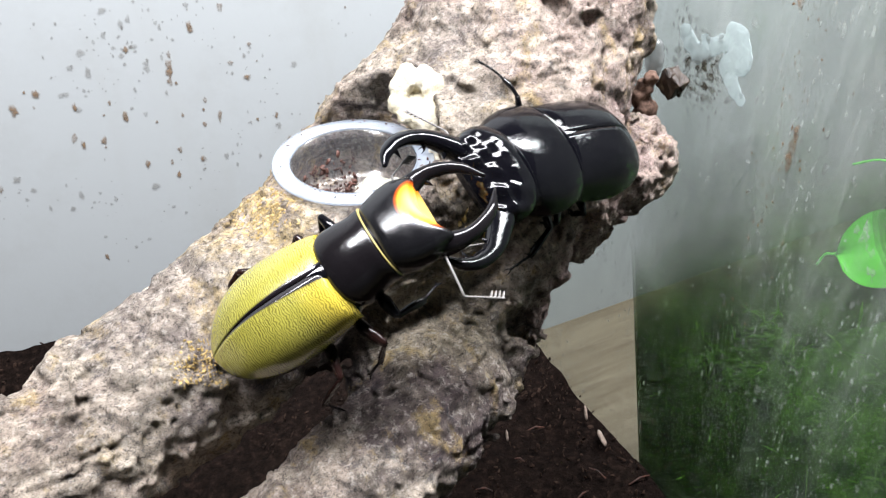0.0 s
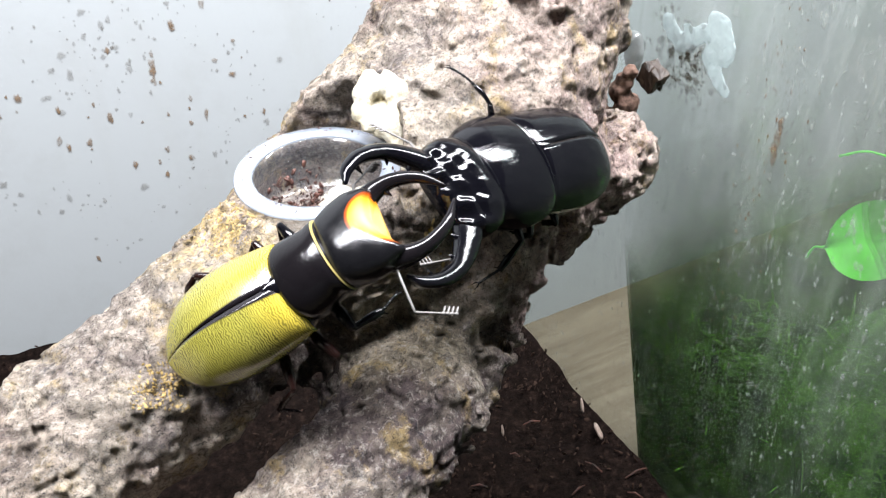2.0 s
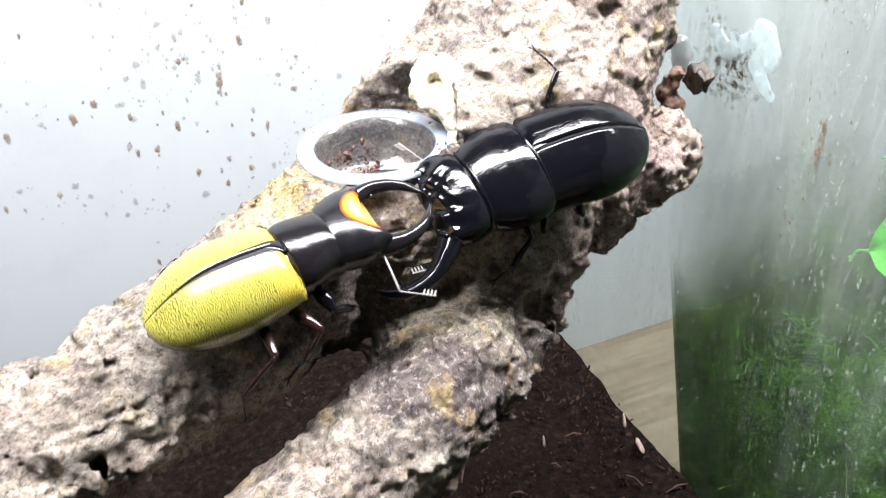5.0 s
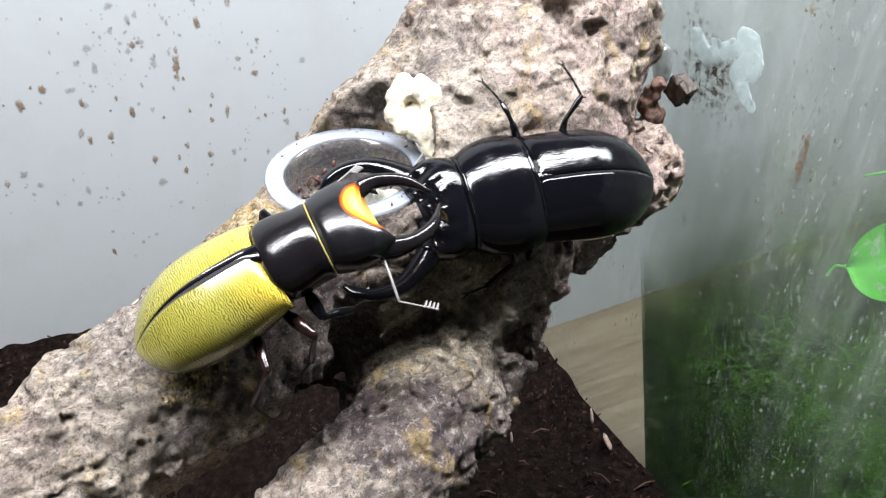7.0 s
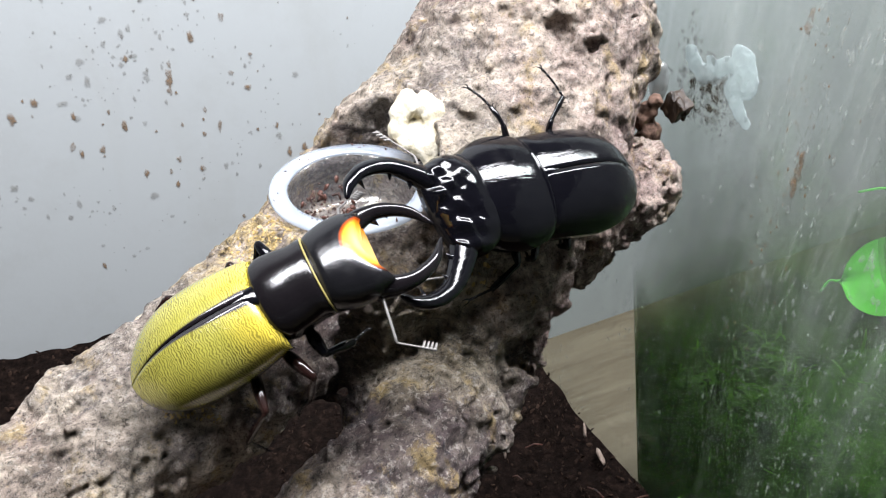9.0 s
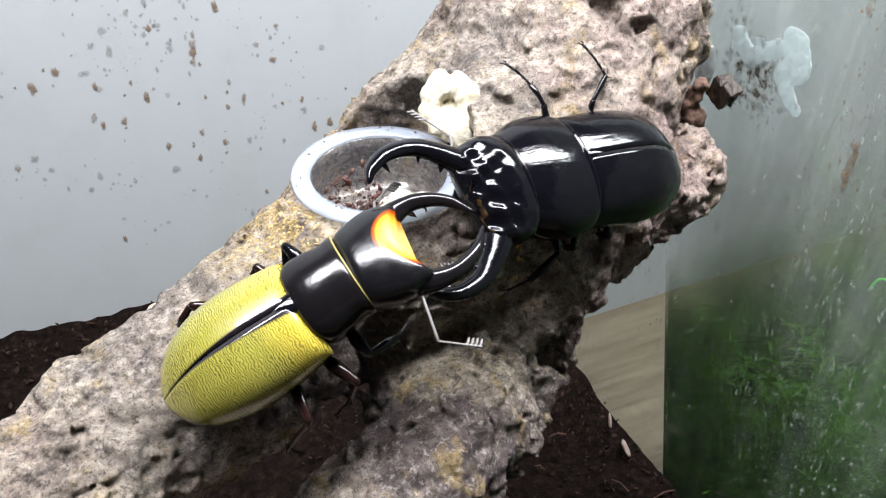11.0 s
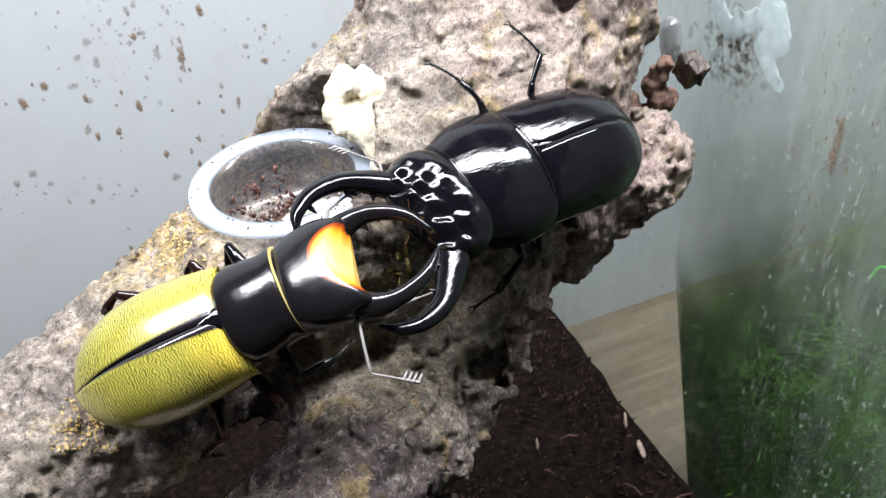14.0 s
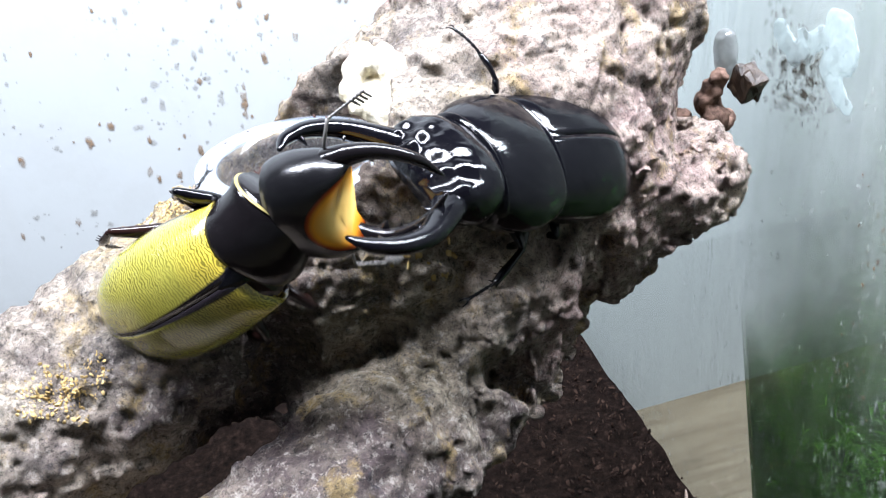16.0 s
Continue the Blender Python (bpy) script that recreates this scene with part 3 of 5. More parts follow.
def yellow_shell_material():
    """Yellow wing case with fine dark wrinkles, a black wedge along the suture and a black rim."""
    k = Nodes("yellow_shell", Roughness=0.26, IOR=1.5)
    sep = k.add("SeparateXYZ")
    k.link(k.coords, sep.inputs[0])
    x, y, z = sep.outputs
    bent = k.add("VectorMath")
    bent.operation = "MULTIPLY_ADD"
    k.link(k.noise_colour(300), bent.inputs[0])
    bent.inputs[1].default_value = (0.0016, 0.0016, 0.0)
    k.link(k.coords, bent.inputs[2])
    wave = k.add("TexWave", Scale=560.0, Distortion=9.0, Detail=2.5)
    wave.inputs["Detail Scale"].default_value = 1.3
    k.link(bent.outputs[0], wave.inputs["Vector"])
    lines = k.ramp(wave.outputs[1], (0.25, 1.0), (0.6, 0.0))
    fade = k.ramp(k.noise(90, 2), (0.35, 0.5), (0.6, 1.0))
    base = k.ramp(k.noise(70, 3), (0.3, (0.25, 0.235, 0.035)), (0.7, (0.36, 0.335, 0.065)))
    shoulder = k.ramp(k.math("ADD", k.math("MULTIPLY", x, 40.0), 1.0), (0.62, 0.0), (0.98, 0.8))
    base = k.mix(shoulder, base, (0.62, 0.47, 0.05))
    col = k.mix(k.math("MULTIPLY", k.math("MULTIPLY", lines, fade), 0.9), base, (0.085, 0.075, 0.012))
    width = k.math("MULTIPLY_ADD", x, 0.066)
    width.node.inputs[2].default_value = 0.0024
    edge = k.math("SUBTRACT", k.math("ABSOLUTE", y), k.math("MAXIMUM", width, 0.0002))
    wedge = k.ramp(k.math("MULTIPLY_ADD", edge, 900.0), (0.0, 1.0), (0.5, 0.0))
    col = k.mix(wedge, col, (0.008, 0.006, 0.008))
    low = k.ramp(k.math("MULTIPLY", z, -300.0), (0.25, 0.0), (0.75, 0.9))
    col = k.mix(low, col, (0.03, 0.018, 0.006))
    k.colour(col)
    k.bump(lines, 0.00004, 0.4)
    k.bsdf.inputs["Coat Weight"].default_value = 0.7
    k.bsdf.inputs["Coat Roughness"].default_value = 0.13
    return k.mat


def noise_colour(self, scale):
    n = self.add("TexNoise", Scale=scale, Detail=2.0)
    self.link(self.coords, n.inputs["Vector"])
    return n.outputs[1]


Nodes.noise_colour = noise_colour


def spotted_head_material():
    """Black, finely granular, with an orange patch on the brow that reddens at its rim."""
    k = Nodes("spotted_black_shell", Roughness=0.2, IOR=1.5)
    shift = k.add("VectorMath")
    shift.operation = "MULTIPLY_ADD"
    sep, bent = k.add("SeparateXYZ"), k.add("CombineXYZ")
    k.link(k.coords, sep.inputs[0])
    k.link(k.math("SUBTRACT", sep.outputs[0], k.math("MULTIPLY", k.math("MULTIPLY", sep.outputs[1], sep.outputs[1]), 40.0)), bent.inputs[0])
    k.link(sep.outputs[1], bent.inputs[1])
    k.link(bent.outputs[0], shift.inputs[0])
    shift.inputs[1].default_value = (150.0, 108.0, 0.0)
    shift.inputs[2].default_value = (-1.80, 0.0, 0.0)
    far = k.add("VectorMath")
    far.operation = "LENGTH"
    k.link(shift.outputs[0], far.inputs[0])
    d = k.math("ADD", far.outputs["Value"], k.math("MULTIPLY", k.noise(200, 2), 0.08))
    k.colour(k.ramp(d, (0.35, (0.90, 0.60, 0.17)), (0.70, (0.85, 0.36, 0.025)), (0.84, (0.34, 0.055, 0.004)), (0.94, (0.006, 0.006, 0.007))))
    k.bump(k.noise(1300, 2), 0.00008, 0.45)
    k.rough(k.ramp(k.noise(300, 3), (0.3, 0.15), (0.7, 0.26)))
    return k.mat


YELLOW, SPOTTED = yellow_shell_material(), spotted_head_material()
SATIN = shell_material("satin_black_shell", (0.007, 0.006, 0.007), 0.16, 1800, 0.00005)
CHESTNUT = shell_material("chestnut_shell", (0.015, 0.0065, 0.0055), 0.16)
FEELER = shell_material("grey_feeler", (0.20, 0.19, 0.18), 0.35)
CREAM = shell_material("cream_fringe", (0.33, 0.27, 0.09), 0.4)


def yellow_beetle():
    b = thing("stag_beetle", "stag beetle with yellow wing cases and black forebody gripping its rival", "beetle", group="fighting beetles")
    for s in (1, -1):
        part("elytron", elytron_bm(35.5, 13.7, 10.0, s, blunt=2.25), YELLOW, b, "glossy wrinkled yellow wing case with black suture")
    part("scutellum", loft([(-4.5, 0.2, 9.1, 8.0), (-2, 1.7, 8.75, 7), (0.5, 2.4, 7.5, 6), (1.5, 1.8, 6.9, 5)], 12, 16), BLACK, b, "glossy black shield")
    part("abdomen", loft([(-35.5, 0.3, -4, -6), (-30, 8, 0, -8), (-18, 12.6, 5, -9.5), (-6, 12.4, 6, -9), (1.5, 9.5, 6.5, -8), (3, 6, 5, -5)], 24, 28), CHESTNUT, b, "dark chestnut underside")
    p = part("pronotum", loft([(-0.6, 8.2, 6.6, -6), (0.4, 9.4, 7.8, -7.2), (3, 10.3, 8.4, -8.2), (6.5, 9.9, 8.6, -8.2), (10, 9.3, 8.4, -8.2), (12.6, 9.6, 7.8, -7.2), (13.8, 8.7, 6.4, -6)], 30, 48, 0.92), SATIN, b, "glossy black neck shield")
    part("fringe", loft([(13.0, 9.35, 7.55, -6.3), (13.2, 9.6, 7.85, -6.4), (13.4, 9.35, 7.5, -6.2)], 8, 48, 0.92), CREAM, p, "thin yellow fringe")
    for s in (1, -1):
        near = s < 0
        leg(p, (5, 8 * s, -6), (6, -14.5, -7) if near else (3, 16.8, -4), (12.5, -13.5, -12) if near else (0, 13.5, -9), (16, -10.5, -17) if near else (4, 12.5, -16.5), BLACK, BLACK, 1.15)
        leg(b, (-3, 9 * s, -7), (1, -18.5, -6) if near else (-5, 16.0, -4), (-4, -19, -15) if near else (-8, 15, -8), (-9, -19, -20) if near else (-9, 12.5, -15), CHESTNUT, BLACK, 1.05, "dark leg with chestnut thigh")
        leg(b, (-11, 9 * s, -7.5), (-12, -20, -5.5) if near else (-22, 16.6, -4), (-21.5, -20, -16) if near else (-27, 15, -7), (-22, -20.5, -27) if near else (-29, 12, -12), CHESTNUT, BLACK, 1.05, "dark leg with chestnut thigh")

    def brow(q):
        # concave front edge with raised corners
        f = max(q.x - 5, 0) / 9
        return Vector((q.x + f * (0.045 * min(q.y * q.y, 92) - 2.5), q.y, q.z + (f * 0.012 * q.y * q.y if q.z > 0 else 0)))

    h = part("head", loft([(-1.2, 8.6, 6.4, -5.5), (1.0, 9.8, 7.8, -6.5), (4.5, 11.0, 8.2, -6.5), (8.0, 11.3, 8.0, -6), (10.5, 10.6, 7.4, -6), (12.6, 9.9, 6.0, -5), (13.8, 9.0, 3.4, -3.4)], 34, 52, 0.88, brow), SPOTTED, b, "black head with an orange brow patch")
    for s in (1, -1):
        part("eye", ball_bm((6.8, 9.9 * s, 1.4), (1.9, 1.25, 1.9)), BLACK, h)
        part("mandible", mandible_bm([(10.5, 8.2, -0.5), (15, 9.9, -0.4), (20, 10.0, -0.5), (25.8, 7.4, -1.2), (30.2, 2.2, -2.4)], [3.4, 2.7, 2.0, 1.7, 1.35, 0.4],
                                     [((17, 10.0, -1.2), (18.4, 7.0, -1.6), 1.2), ((20.5, 9.6, -1.0), (21.0, 7.6, -1.2), 0.7)], s), SATIN, h, "curved black jaw with inner teeth")
        antenna(h, (10.5, 11.2, -1), (9, 21.0, -4.0) if s < 0 else (12, 16, -2.5), (17, 25, -8) if s < 0 else (19, 20, -4.5), FEELER, s)
    return b, p, h


def black_beetle():
    b = thing("stag_beetle", "glossy black stag beetle braced on the bark with open jaws", "beetle", group="fighting beetles")
    for s in (1, -1):
        part("elytron", elytron_bm(37.5, 16.2, 11.2, s, front=0.93, blunt=2.1, dip=0.11), BLACK, b, "mirror-glossy black wing case")
    part("scutellum", loft([(-4.8, 0.2, 10.2, 9.0), (-2, 1.9, 9.75, 8), (0.5, 2.6, 8.5, 7), (1.5, 2.0, 7.8, 6)], 12, 16), BLACK, b)
    part("abdomen", loft([(-36.5, 0.3, -4, -6), (-30, 9, 0, -9), (-18, 14, 6, -10.5), (-6, 14, 7, -10), (1.5, 11, 7.5, -9), (3, 7, 5, -6)], 24, 28), BLACK, b)
    p = part("pronotum", loft([(0.1, 14.4, 9.2, -7), (1.0, 15.6, 10.0, -8.5), (5, 16.5, 10.5, -9.5), (9.5, 16.5, 10.7, -9.5), (14, 15.5, 10.5, -9.2), (18, 13.6, 9.8, -8.5), (19.6, 12.2, 8.6, -7)], 36, 52, 1.0), BLACK, b, "domed glossy neck shield")
    part("rim", loft([(18.2, 13.2, 9.1, -7.6), (18.9, 13.5, 10.0, -7.8), (19.6, 12.8, 9.0, -7.4)], 8, 44, 1.0), BLACK, p)
    part("rim", loft([(-0.6, 13.6, 9.3, -8.0), (0.3, 15.0, 10.45, -8.6), (1.2, 14.8, 9.6, -8.4)], 8, 44, 1.0), BLACK, p)
    for s in (1, -1):
        leg(p, (7, 10 * s, -7), (8, 17.5 * s, -7), (16, 21 * s, -12), (21, 21 * s, -16), BLACK, BLACK, 1.1)
        near = s > 0
        leg(b, (-3, 10 * s, -8), (1, 17.5, -8) if near else (2, -18, 3.5), (-1, 15, -14) if near else (4, -24, 4), (-4, 12, -18) if near else (8, -31, 3), BLACK, BLACK, 1.0)
        leg(b, (-12, 10 * s, -8.5), (-12, 16, -9) if near else (-13, -17.5, 4.5), (-13, 13, -14) if near else (-18, -23, 7), (-16, 10, -17) if near else (-14, -32, 8), BLACK, BLACK, 1.0)

    def brow(q):
        f = max(q.x - 4, 0) / 9
        ridge = f * (0.75 * math.sin(1.25 * abs(q.y) + 0.6 * q.x) + 0.45 * math.sin(2.2 * q.x + 0.9 * q.y))
        return Vector((q.x + f * (0.012 * q.y * q.y - 0.8), q.y, q.z + (ridge if q.z > 0 else 0)))

    h = part("head", loft([(-1.5, 11.2, 6.6, -6.5), (1.5, 13.0, 8.7, -7.5), (6, 13.9, 8.6, -7.5), (10, 13.0, 6.4, -6.5), (13, 10.8, 3.8, -5), (14.6, 8.0, 1.4, -3)], 34, 64, 0.84, brow), BLACK, b, "broad black head with ridged brow")
    for s in (1, -1):
        part("eye", ball_bm((7.5, 12.4 * s, 1.2), (2.1, 1.5, 2.0)), BLACK, h)
        part("mandible", mandible_bm([(10.5, 9.0, -0.8), (15.5, 13.4, -1.8), (21, 16.8, -3.2), (27.5, 17.6, -4.8), (32.5, 15.8, -6.2), (35.2, 12.8, -7.0)], [4.2, 3.3, 2.6, 2.2, 1.7, 0.6],
                                     [((30, 17.0, -5.4), (29.0, 13.4, -5.8), 1.0), ((15, 12.0, -1.8), (17.5, 9.0, -2.4), 1.4), ((20, 15.4, -3.0), (21.5, 13.0, -3.6), 0.9)], s), BLACK, h, "long curved black jaw")
        antenna(h, (11, 12.5, -2), (5.5, 17.5, -4) if s < 0 else (15, 14, -7), (6.5, 28.5, -10) if s < 0 else (23, 11, -11), FEELER, s)
    return b, p, h


YELLOW_BEETLE = yellow_beetle()
BLACK_BEETLE = black_beetle()


# ---------------------------------------------------------------- things on and round the branch
def film_plastic(name, tone, clear, gloss):
    """Thin plastic: part milky scatter, part see-through, with a glossy face."""
    k = Nodes(name)
    t = k.tree
    body = t.nodes.new("ShaderNodeBsdfDiffuse")
    k.link(k.ramp(k.noise(150, 4), (0.35, tuple(c * 0.75 for c in tone)), (0.65, tone)), body.inputs[0])
    back = t.nodes.new("ShaderNodeBsdfTranslucent")
    back.inputs[0].default_value = (*tone, 1)
    through_ = t.nodes.new("ShaderNodeBsdfTransparent")
    shine = t.nodes.new("ShaderNodeBsdfGlossy")
    shine.inputs["Roughness"].default_value = 0.12
    facing = t.nodes.new("ShaderNodeLayerWeight")
    edge = k.math("MULTIPLY_ADD", k.math("POWER", facing.outputs["Facing"], 4.0), 0.5)
    edge.node.inputs[2].default_value = gloss
    mixes = [t.nodes.new("ShaderNodeMixShader") for _ in range(3)]
    mixes[0].inputs[0].default_value, mixes[1].inputs[0].default_value = 0.4, clear
    for m, a, b in ((mixes[0], body, back), (mixes[1], mixes[0], through_), (mixes[2], mixes[1], shine)):
        k.link(a.outputs[0], m.inputs[1])
        k.link(b.outputs[0], m.inputs[2])
    k.link(edge, mixes[2].inputs[0])
    k.link(mixes[2].outputs[0], t.nodes["Material Output"].inputs[0])
    return k.mat


def lump_material(name, dark, light, rough=0.8, scale=260):
    k = Nodes(name, Roughness=rough)
    k.colour(k.ramp(k.noise(scale, 5, 0.7), (0.35, dark), (0.65, light)))
    k.bsdf.inputs["Specular IOR Level"].default_value = 0.5 if rough < 0.7 else 0.1
    k.bump(k.noise(scale * 2, 4, 0.7), 0.0006, 0.8)
    return k.mat


def silicone_material():
    k = Nodes("clear_sealant", Roughness=0.2, IOR=1.41)
    k.bsdf.inputs["Transmission Weight"].default_value = 0.5
    k.colour(k.ramp(k.noise(180, 4), (0.4, (0.55, 0.60, 0.60)), (0.6, (0.85, 0.9, 0.9))))
    return k.mat


MILKY, CLEAR = film_plastic("milky_plastic", (0.62, 0.70, 0.80), 0.60, 0.07), film_plastic("clear_plastic", (0.6, 0.65, 0.7), 0.95, 0.04)
JELLY = lump_material("pale_jelly", (0.30, 0.30, 0.23), (0.56, 0.55, 0.47), 0.18, 400)
CRUMB = lump_material("brown_crumbs", (0.012, 0.006, 0.004), (0.10, 0.035, 0.022), 0.6)
OCHRE = lump_material("ochre_crumbs", (0.36, 0.25, 0.09), (0.64, 0.49, 0.24), 0.85)
IVORY = lump_material("ivory_flesh", (0.42, 0.37, 0.25), (0.66, 0.62, 0.51), 0.75, 180)
CHUNK = lump_material("brown_resin", (0.010, 0.006, 0.004), (0.055, 0.034, 0.020), 0.5)
RUST = lump_material("rusty_bark", (0.06, 0.038, 0.030), (0.26, 0.165, 0.125), 0.85, 240)
SEALANT = silicone_material()
SMEAR = film_plastic("smeared_sealant", (0.68, 0.78, 0.78), 0.46, 0.06)
GEL = film_plastic("dull_sealant", (0.36, 0.38, 0.37), 0.30, 0.10)


def turned(profile, sides=64, bm=None):
    """A body turned round z from a closed profile of (radius, height) in millimetres."""
    bm = bm or bmesh.new()
    rings = [[bm.verts.new(Vector((r * math.cos(a), r * math.sin(a), z)) * MM) for a in (2 * math.pi * k / sides for k in range(sides))] for r, z in profile]
    for a, b in zip(rings, rings[1:] + rings[:1]):
        for k in range(sides):
            bm.faces.new((a[k], a[(k + 1) % sides], b[(k + 1) % sides], b[k]))
    bmesh.ops.recalc_face_normals(bm, faces=bm.faces)
    return bm


def icosphere(level):
    bm = bmesh.new()
    bmesh.ops.create_icosphere(bm, subdivisions=level, radius=1)
    bm.verts.index_update()
    shape = [v.co.copy() for v in bm.verts], [[v.index for v in f.verts] for f in bm.faces]
    bm.free()
    return shape


ICO = {level: icosphere(level) for level in (1, 2)}


def pebble(bm, centre, size, seed, squash=(1, 1, 1), detail=1):
    """A small irregular lump, in metres, added to a mesh."""
    rnd = random.Random(seed)
    turn = Euler((rnd.random() * 6, rnd.random() * 6, rnd.random() * 6)).to_matrix()
    spots, faces = ICO[detail]
    made = []
    for co in spots:
        k = 1 + 0.35 * noise.noise(co * 1.7 + Vector((seed * 1.3, 0, 0)))
        made.append(bm.verts.new(Vector(centre) + turn @ Vector([c * s * size * k for c, s in zip(co, squash)])))
    for f in faces:
        bm.faces.new([made[i] for i in f])


def blob_mesh(name, balls, step, grain, material, m):
    """A lumpy solid melted together from balls (x, y, z, r), in millimetres."""
    c = np.array([b[:3] for b in balls])
    r = np.array([b[3] for b in balls])
    lo, hi = (c - r[:, None]).min(0) - 2, (c + r[:, None]).max(0) + 2
    ax = [np.arange(a, b, step, dtype=np.float32) for a, b in zip(lo, hi)]
    X, Y, Z = np.meshgrid(*ax, indexing="ij")
    f = None
    for p, q in zip(c, r):
        d = np.sqrt((X - p[0]) ** 2 + (Y - p[1]) ** 2 + (Z - p[2]) ** 2) - q
        f = d if f is None else melt(f, d, 1.1)
    f = f + grain * (lattice(X * 0.45, Y * 0.45, Z * 0.45 + 3) + 0.6 * lattice(X * 1.1, Y * 1.1, Z * 1.1) + 0.35 * lattice(X * 2.3, Y * 2.3, Z * 2.3))
    verts, quads = skin(f, lo, step)
    me = bpy.data.meshes.new(name)
    me.from_pydata((verts * MM).tolist(), [], quads.tolist())
    me.polygons.foreach_set("use_smooth", [True] * len(me.polygons))
    me.materials.append(material)
    ob = new(name, me)
    ob.matrix_basis = m
    return ob


def jelly_cup():
    cup = thing("jelly_cup", "translucent plastic jelly cup sunk in the branch, almost empty", "cup", Matrix.Translation(CUP))
    part("rim", turned([(17.6, 0.2), (18.0, 1.0), (19.8, 1.3), (21.4, 0.8), (22.6, 1.0), (23.0, 0.1), (22.0, -0.4), (18.8, -0.2)], 72), MILKY, cup, "milky white flange")
    part("wall", turned([(18.0, 0.3), (17.0, -6), (15.8, -13.4), (2, -13.8), (2, -13.2), (15.2, -12.8), (16.5, -6), (17.5, 0.3)], 72), CLEAR, cup, "clear ribbed wall")
    rnd = random.Random(4)
    lump = blob_mesh("jelly", [(4, -5, -8, 4.2), (8, -6, -9, 3.6), (-1, -7, -9.4, 3.8), (6, -2, -9.6, 3.2), (11, -3, -10, 2.6), (1, -2, -10.4, 2.8)], 0.6, 0.7, JELLY, Matrix())
    lump.parent = cup
    lump["label"] = "pale lump of jelly left over"
    bm = bmesh.new()
    for i in range(230):
        a, r = rnd.uniform(1.2, 4.6), rnd.uniform(0.002, 0.0155)
        pebble(bm, (r * math.cos(a), r * math.sin(a), -0.0125 + rnd.uniform(0, 0.0045) + (r > 0.009) * 0.003), min(0.00025 + rnd.expovariate(1 / 0.0003), 0.0010), i, (1.5, 0.8, 0.4), 1)
    for i in range(26):
        a = rnd.uniform(0, 6.3)
        r = rnd.uniform(0.0185, 0.022)
        pebble(bm, (r * math.cos(a), r * math.sin(a), 0.0012), rnd.uniform(0.0002, 0.0006), i + 400, (1.6, 0.7, 0.4), 1)
    tagged(part("dropping_litter", bm, CRUMB, cup, "dark brown droppings and crumbs"), kind="stuff")
    return cup


jelly_cup()


SLOPE = Matrix(((0.895, 0.27, -0.356), (-0.446, 0.536, -0.717), (-0.003, 0.80, 0.60))).to_4x4()
tagged(blob_mesh("fungus", [(-5.6, 4, -0.6, 4.0), (-3, 7, -0.4, 4.0), (2.6, 7.0, -0.4, 3.8), (5.8, 4.4, -0.2, 4.0), (6.2, 0, -0.2, 3.9), (-6.2, -0.5, -0.4, 3.8), (-3.2, -3.8, 0.2, 3.6),
                            (0.8, -5.2, 0.4, 3.8), (4.8, -4.4, 0, 4.0), (4.4, -8, -0.4, 3.2), (5.2, -11, -0.9, 2.4), (5.9, -14.5, -1.2, 1.9), (0, 1.0, -6.0, 4.6), (3, -3, -4.0, 4.0), (-2.5, -0.5, -3.2, 3.2), (-0.5, 6.2, -1.6, 2.6), (6.3, -17.5, -1.6, 1.5), (6.8, -20.5, -2.2, 1.0)],
                 0.5, 0.5, IVORY, Matrix.Translation((0.0994, 0.2036, 0.2760)) @ SLOPE @ Matrix.Diagonal((0.82, 0.95, 0.6, 1))),
       "ivory-white lobed bracket fungus with a hollow middle growing on bark", "fungus")


# ochre crumbs on the bark: picked from the branch's own surface
def crumbs_on_branch(name, centre, radius, count, size, material, label, seed):
    me = TRUNK_MESH.data
    co = np.empty(len(me.vertices) * 3, np.float32)
    me.vertices.foreach_get("co", co)
    co = co.reshape(-1, 3)
    d = np.linalg.norm(co - np.array(centre, np.float32), axis=1)
    ids = np.flatnonzero(d < radius)
    rnd = random.Random(seed)
    bm = bmesh.new()
    for i in range(count if len(ids) else 0):
        k = ids[rnd.randrange(len(ids))]
        if rnd.random() < (d[k] / radius) ** 1.5:
            continue
        pebble(bm, co[k], rnd.uniform(*size), seed * 1000 + i, (1.4, 1, 0.4), 1)
    return tagged(part(name, bm, material, smooth=False), label, "crumbs", kind="stuff")


crumbs_on_branch("ochre_crumbs", (0.0247, 0.1548, 0.2505), 0.016, 2600, (0.00018, 0.00050), OCHRE, "ochre yellow crumbly wood dust on the bark", 11)
crumbs_on_branch("ochre_crumbs", (0.050, 0.192, 0.262), 0.012, 600, (0.0002, 0.0005), OCHRE, "ochre yellow crumbly growth beside the cup", 12)
crumbs_on_branch("ochre_crumbs", (0.100, 0.176, 0.248), 0.010, 70, (0.0004, 0.0012), OCHRE, "ochre wood splinters under the jaws", 13)

# rusty bark flake and resin at the pane
tagged(blob_mesh("bark_flake", [(0, 0, 0, 4.5), (-1, 3, 5, 4), (0, 2, 9, 3.4), (-1, 2, -5, 4.2), (-2, 4, -10, 4.5), (-9, 6, -2, 5), (-8, 6, -9, 5), (5, 5, -4, 4), (10, 9, -6, 3.4), (1, 0.5, 13, 2.6)], 0.7, 0.8, RUST, Matrix.Translation((0.2050, 0.2285, 0.2365))),
       "rust-brown curled bark flake leaning on the glass", "bark")
chunk = box_bm((-0.0033, -0.0046, -0.0046), (0.0033, 0.0038, 0.0038), 0.0007)
bmesh.ops.subdivide_edges(chunk, edges=chunk.edges[:], cuts=3, use_grid_fill=True)
